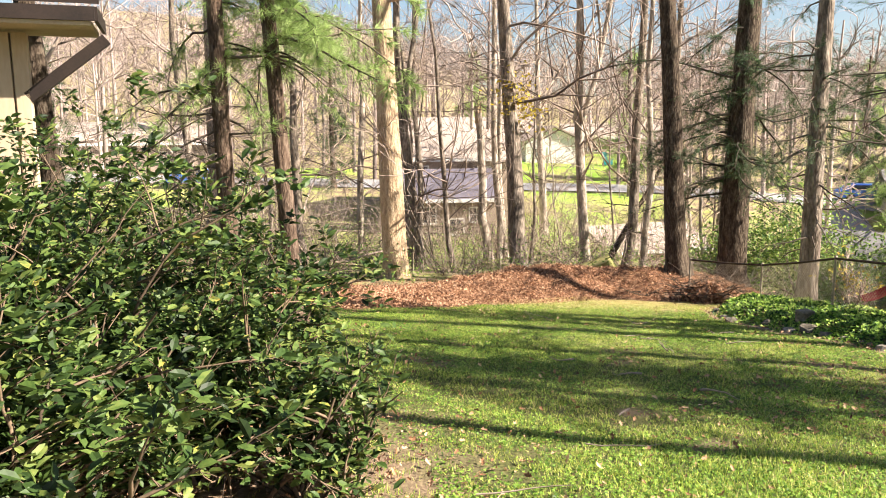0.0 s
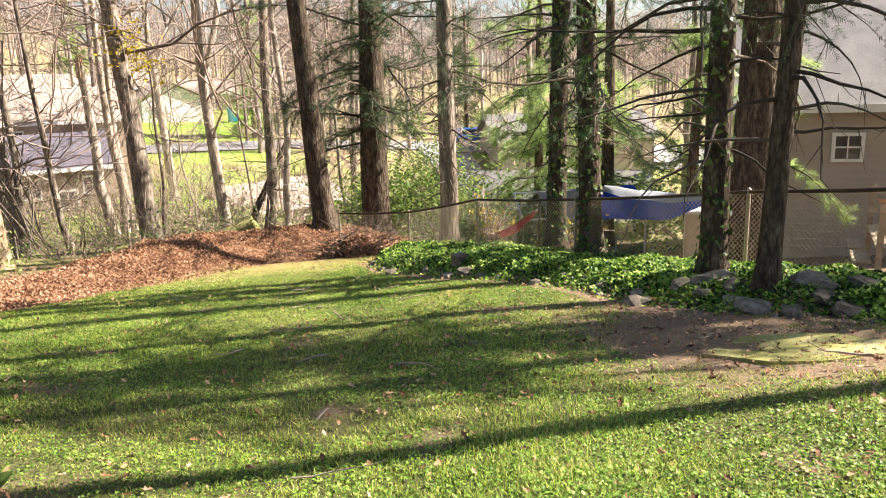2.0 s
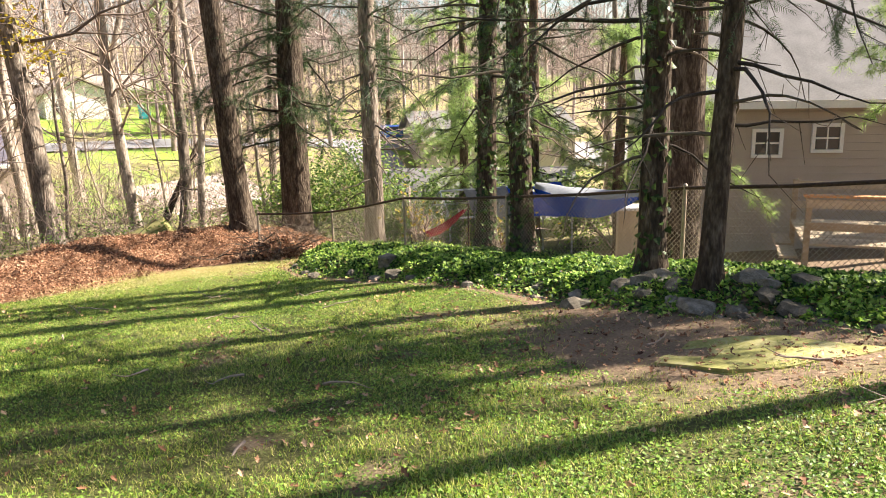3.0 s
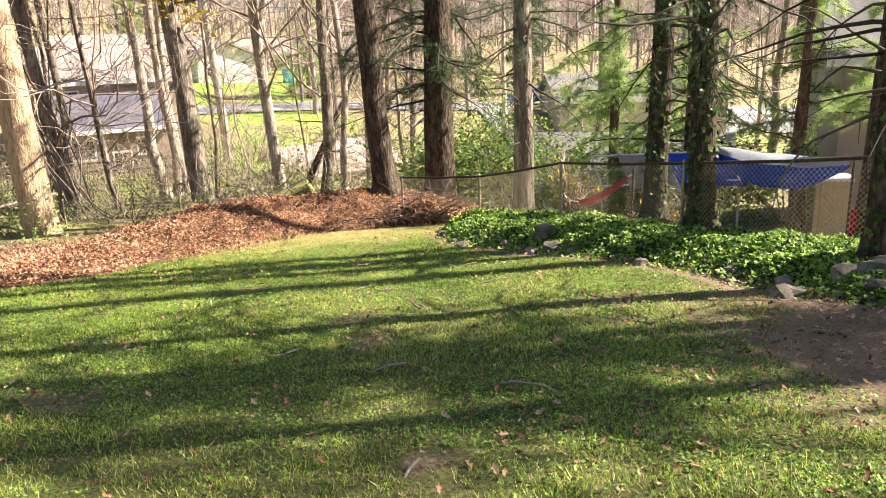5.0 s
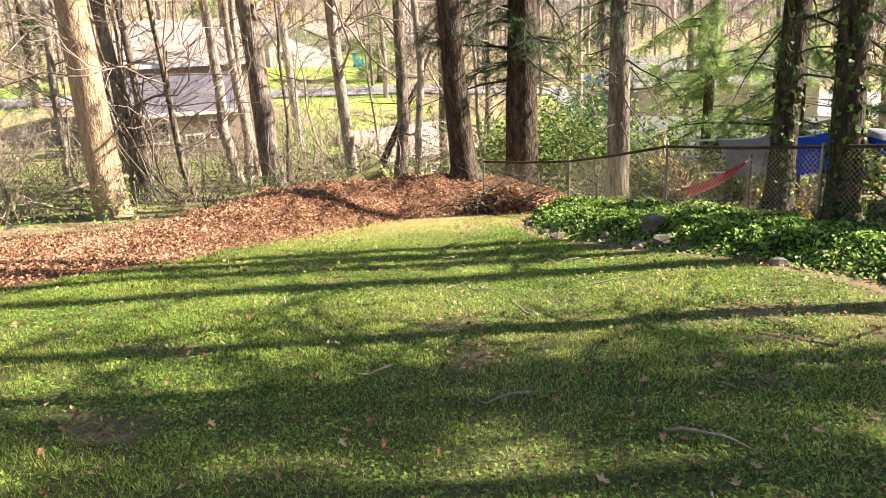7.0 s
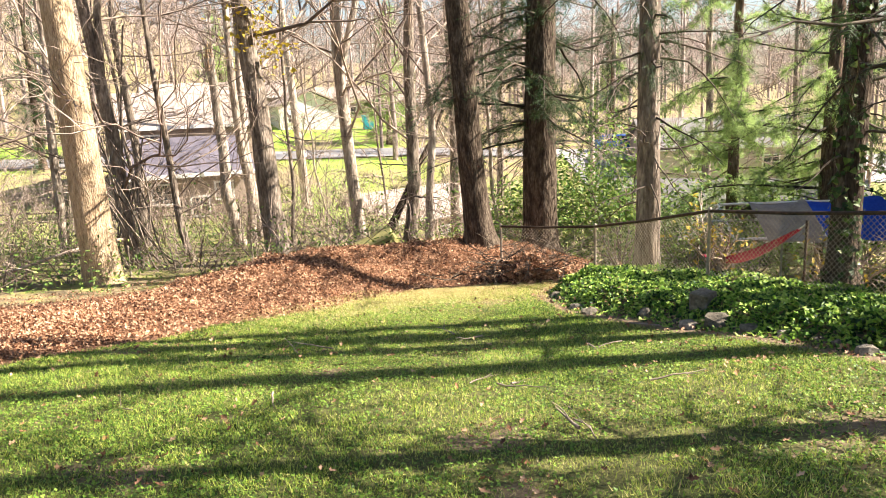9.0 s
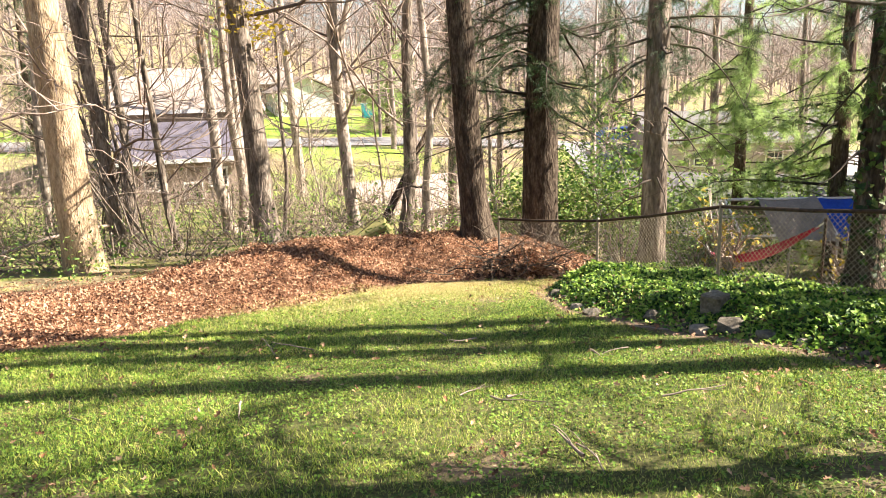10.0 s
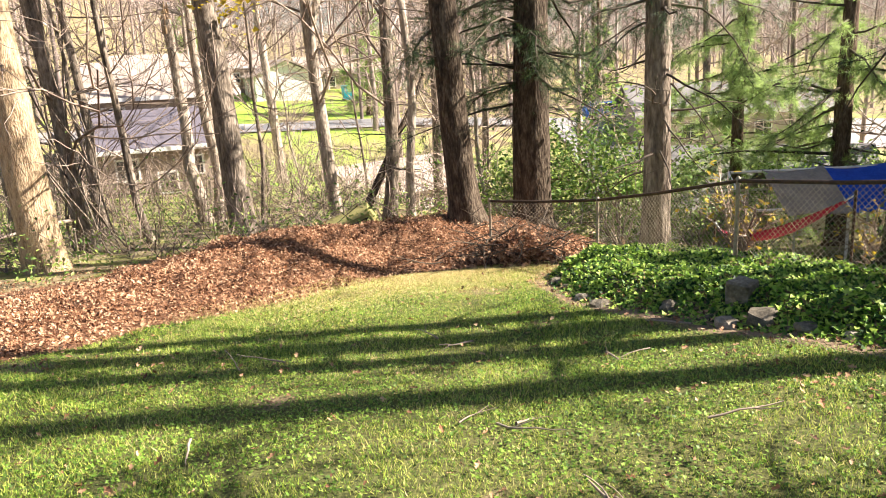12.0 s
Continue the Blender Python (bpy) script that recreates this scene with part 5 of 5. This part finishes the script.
def trash_cart():
    ob = thing("wheeled_bin", "teal wheeled rubbish bin beside the far garage", "bin", Matrix.Translation(on_ground(17.8, 84)))
    bm = bmesh.new()
    bmesh.ops.create_cone(bm, cap_ends=True, segments=4, radius1=0.62, radius2=0.78, depth=1.3, matrix=pose(0, 0, 0.72, 0, 0, 45))
    part("body", bm, M["teal"], ob)
    part("lid", box_bm([((0, 0, 1.42), (1.2, 1.2, 0.1))], 0.02), M["teal"], ob)
    for x in (-0.45, 0.45):
        bm = bmesh.new()
        bmesh.ops.create_cone(bm, cap_ends=True, segments=14, radius1=0.14, radius2=0.14, depth=0.08, matrix=pose(x, 0.5, 0.13, 0, 90, 0))
        part("wheel", bm, M["rust"], ob)


trash_cart()


def leaf_shed():
    """A low mossy lean-to whose roof just clears the mound."""
    ob = thing("mossy_shed", "low shed with a mossy yellow-green roof behind the leaf mound", "shed", Matrix.Translation(on_ground(5.1, 26.2, -0.28)) @ pose(0, 0, 0, 0, 0, -12))
    part("roof", prism_bm([(-1.1, 0.35), (0.55, 1.0), (1.0, 0.3), (1.02, 0.38), (0.56, 1.1), (-1.12, 0.43)], 1.6), M["moss"], ob)
    part("wall", box_bm([((0.1, 0, 0.1), (1.3, 1.3, 1.0))]), M["brown"], ob)


leaf_shed()


def shrub(u, v, height, spread, leaves, seed, label, mat="shrub", leaf=0.09):
    rng = np.random.default_rng(seed)
    ob = thing("shrub", label, "shrub", Matrix.Translation(on_ground(u, v)), "shrubs in the neighbouring yard")
    t, ends = Tubes(), []
    for k in range(11):
        a = rng.uniform(0, 6.28)
        q = spread * rng.uniform(0.2, 1.0)
        way = np.array([math.cos(a) * q, math.sin(a) * q, height * rng.uniform(0.45, 0.95)])
        grow(rng, t, (0, 0, -0.05), way / np.linalg.norm(way), np.linalg.norm(way), 0.03, 2, 4, 0.0, 0.14, ends, twigs=3)
    tagged(part("stem_tangle", t.out(), M["twig"], ob), kind="stuff")
    e = np.array([x[0] for x in ends])
    p = e[rng.integers(0, len(e), leaves)] + rng.normal(0, 0.16 * spread, (leaves, 3))
    p[:, 2] = np.maximum(p[:, 2], 0.05)
    part("foliage", (*scatter(LEAF_V, LEAF_F, p, frames_of(rng, leaves, (0, 0, 1), 0.7), rng.uniform(0.7, 1.3, leaves) * leaf), False), M[mat], ob)


GREEN = "tall loose light-green shrub beyond the fence"
shrub(11.2, 23.5, 2.9, 1.5, 4200, 101, GREEN, leaf=0.13)
shrub(13.0, 25.5, 2.6, 1.4, 3200, 102, GREEN, leaf=0.13)
shrub(9.9, 26.5, 2.2, 1.3, 2400, 103, GREEN, leaf=0.13)
shrub(17.8, 19.6, 2.0, 1.4, 2600, 104, "rounded dark glossy evergreen shrub behind the tarpaulin", "ivy", 0.13)
shrub(20.5, 24.5, 2.2, 1.5, 2600, 105, "rounded dark glossy evergreen shrub in the neighbouring yard", "ivy", 0.14)
shrub(9.0, 16.6, 0.9, 0.7, 160, 106, "spindly shrub with yellow leaves behind the fence", "yellow_leaf", 0.1)
shrub(9.6, 14.6, 0.8, 0.6, 130, 107, "spindly shrub with yellow leaves behind the fence", "yellow_leaf", 0.1)
shrub(12.6, 21.6, 1.3, 1.1, 2000, 109, "low green shrub between the fence and the shelter", leaf=0.1)
shrub(11.2, 20.4, 1.1, 1.0, 1700, 110, "low green shrub between the fence and the shelter", leaf=0.09)
shrub(15.6, 23.8, 1.7, 1.3, 2400, 111, "dark evergreen shrub behind the tarpaulin shelter", "ivy", 0.12)
shrub(12.5, 31, 2.4, 1.6, 2400, 108, "tall dark evergreen shrub at the foot of the slope", "ivy", 0.16)


def road(name, label, pts, width):
    """A strip that follows the ground."""
    pts = np.array(pts, float)
    s = np.linspace(0, len(pts) - 1, 60)
    c = np.stack([np.interp(s, np.arange(len(pts)), pts[:, k]) for k in range(2)], -1)
    d = np.gradient(c, axis=0)
    d /= np.linalg.norm(d, axis=1)[:, None]
    nrm = np.stack([-d[:, 1], d[:, 0]], -1)
    rows = [c + nrm * width * k for k in (-0.5, -0.25, 0, 0.25, 0.5)]
    p = np.stack(rows, 1).reshape(-1, 2)
    # stays clear of the sheet between its grid lines
    p3 = to_world(np.stack([p[:, 0], p[:, 1], H(p[:, 0], p[:, 1]) + 0.12], -1))
    i, j = np.meshgrid(np.arange(59), np.arange(4), indexing="ij")
    k = i * 5 + j
    ob = part(name, (p3, np.stack([k, k + 1, k + 6, k + 5], -1).reshape(-1, 4)), M["road"])
    tagged(ob, label, "road", kind="structure")


road("road", "pale worn road crossing the valley below the far houses", [(-70, 64), (-30, 63), (0, 65), (18, 66), (30, 62), (45, 57), (90, 52)], 5.0)
road("driveway", "grey gravel drive beside the neighbouring yard", [(24, 34), (26, 44), (29, 54), (30, 61)], 4.0)


def car(u, v, yaw):
    ob = thing("parked_car", "blue parked car on the far road", "car", Matrix.Translation(on_ground(u, v, 0.12)) @ pose(0, 0, 0, 0, 0, yaw))
    bm = prism_bm([(-2.1, 0.3), (2.1, 0.3), (2.15, 0.75), (1.3, 0.9), (0.75, 1.4), (-1.1, 1.42), (-1.8, 0.95), (-2.15, 0.85)], 1.7)
    bmesh.ops.bevel(bm, geom=bm.edges[:], offset=0.06, segments=2, affect="EDGES")
    part("body", bm, M["car"], ob)
    part("side_window", prism_bm([(-1.5, 0.97), (1.1, 0.95), (0.7, 1.33), (-1.05, 1.35)], 1.72), M["glass"], ob)
    for x in (-1.35, 1.35):
        for y in (-0.8, 0.8):
            bm = bmesh.new()
            bmesh.ops.create_cone(bm, cap_ends=True, segments=18, radius1=0.33, radius2=0.33, depth=0.2, matrix=pose(x, y, 0.33, 90, 0, 0))
            w = part("wheel", bm, M["rust"], ob)
            bm = bmesh.new()
            bmesh.ops.create_cone(bm, cap_ends=True, segments=14, radius1=0.2, radius2=0.18, depth=0.22, matrix=pose(x, y, 0.33, 90, 0, 0))
            part("rim", bm, M["galv"], w)


car(34, 62, -8)
car(-19.5, 60, 10)
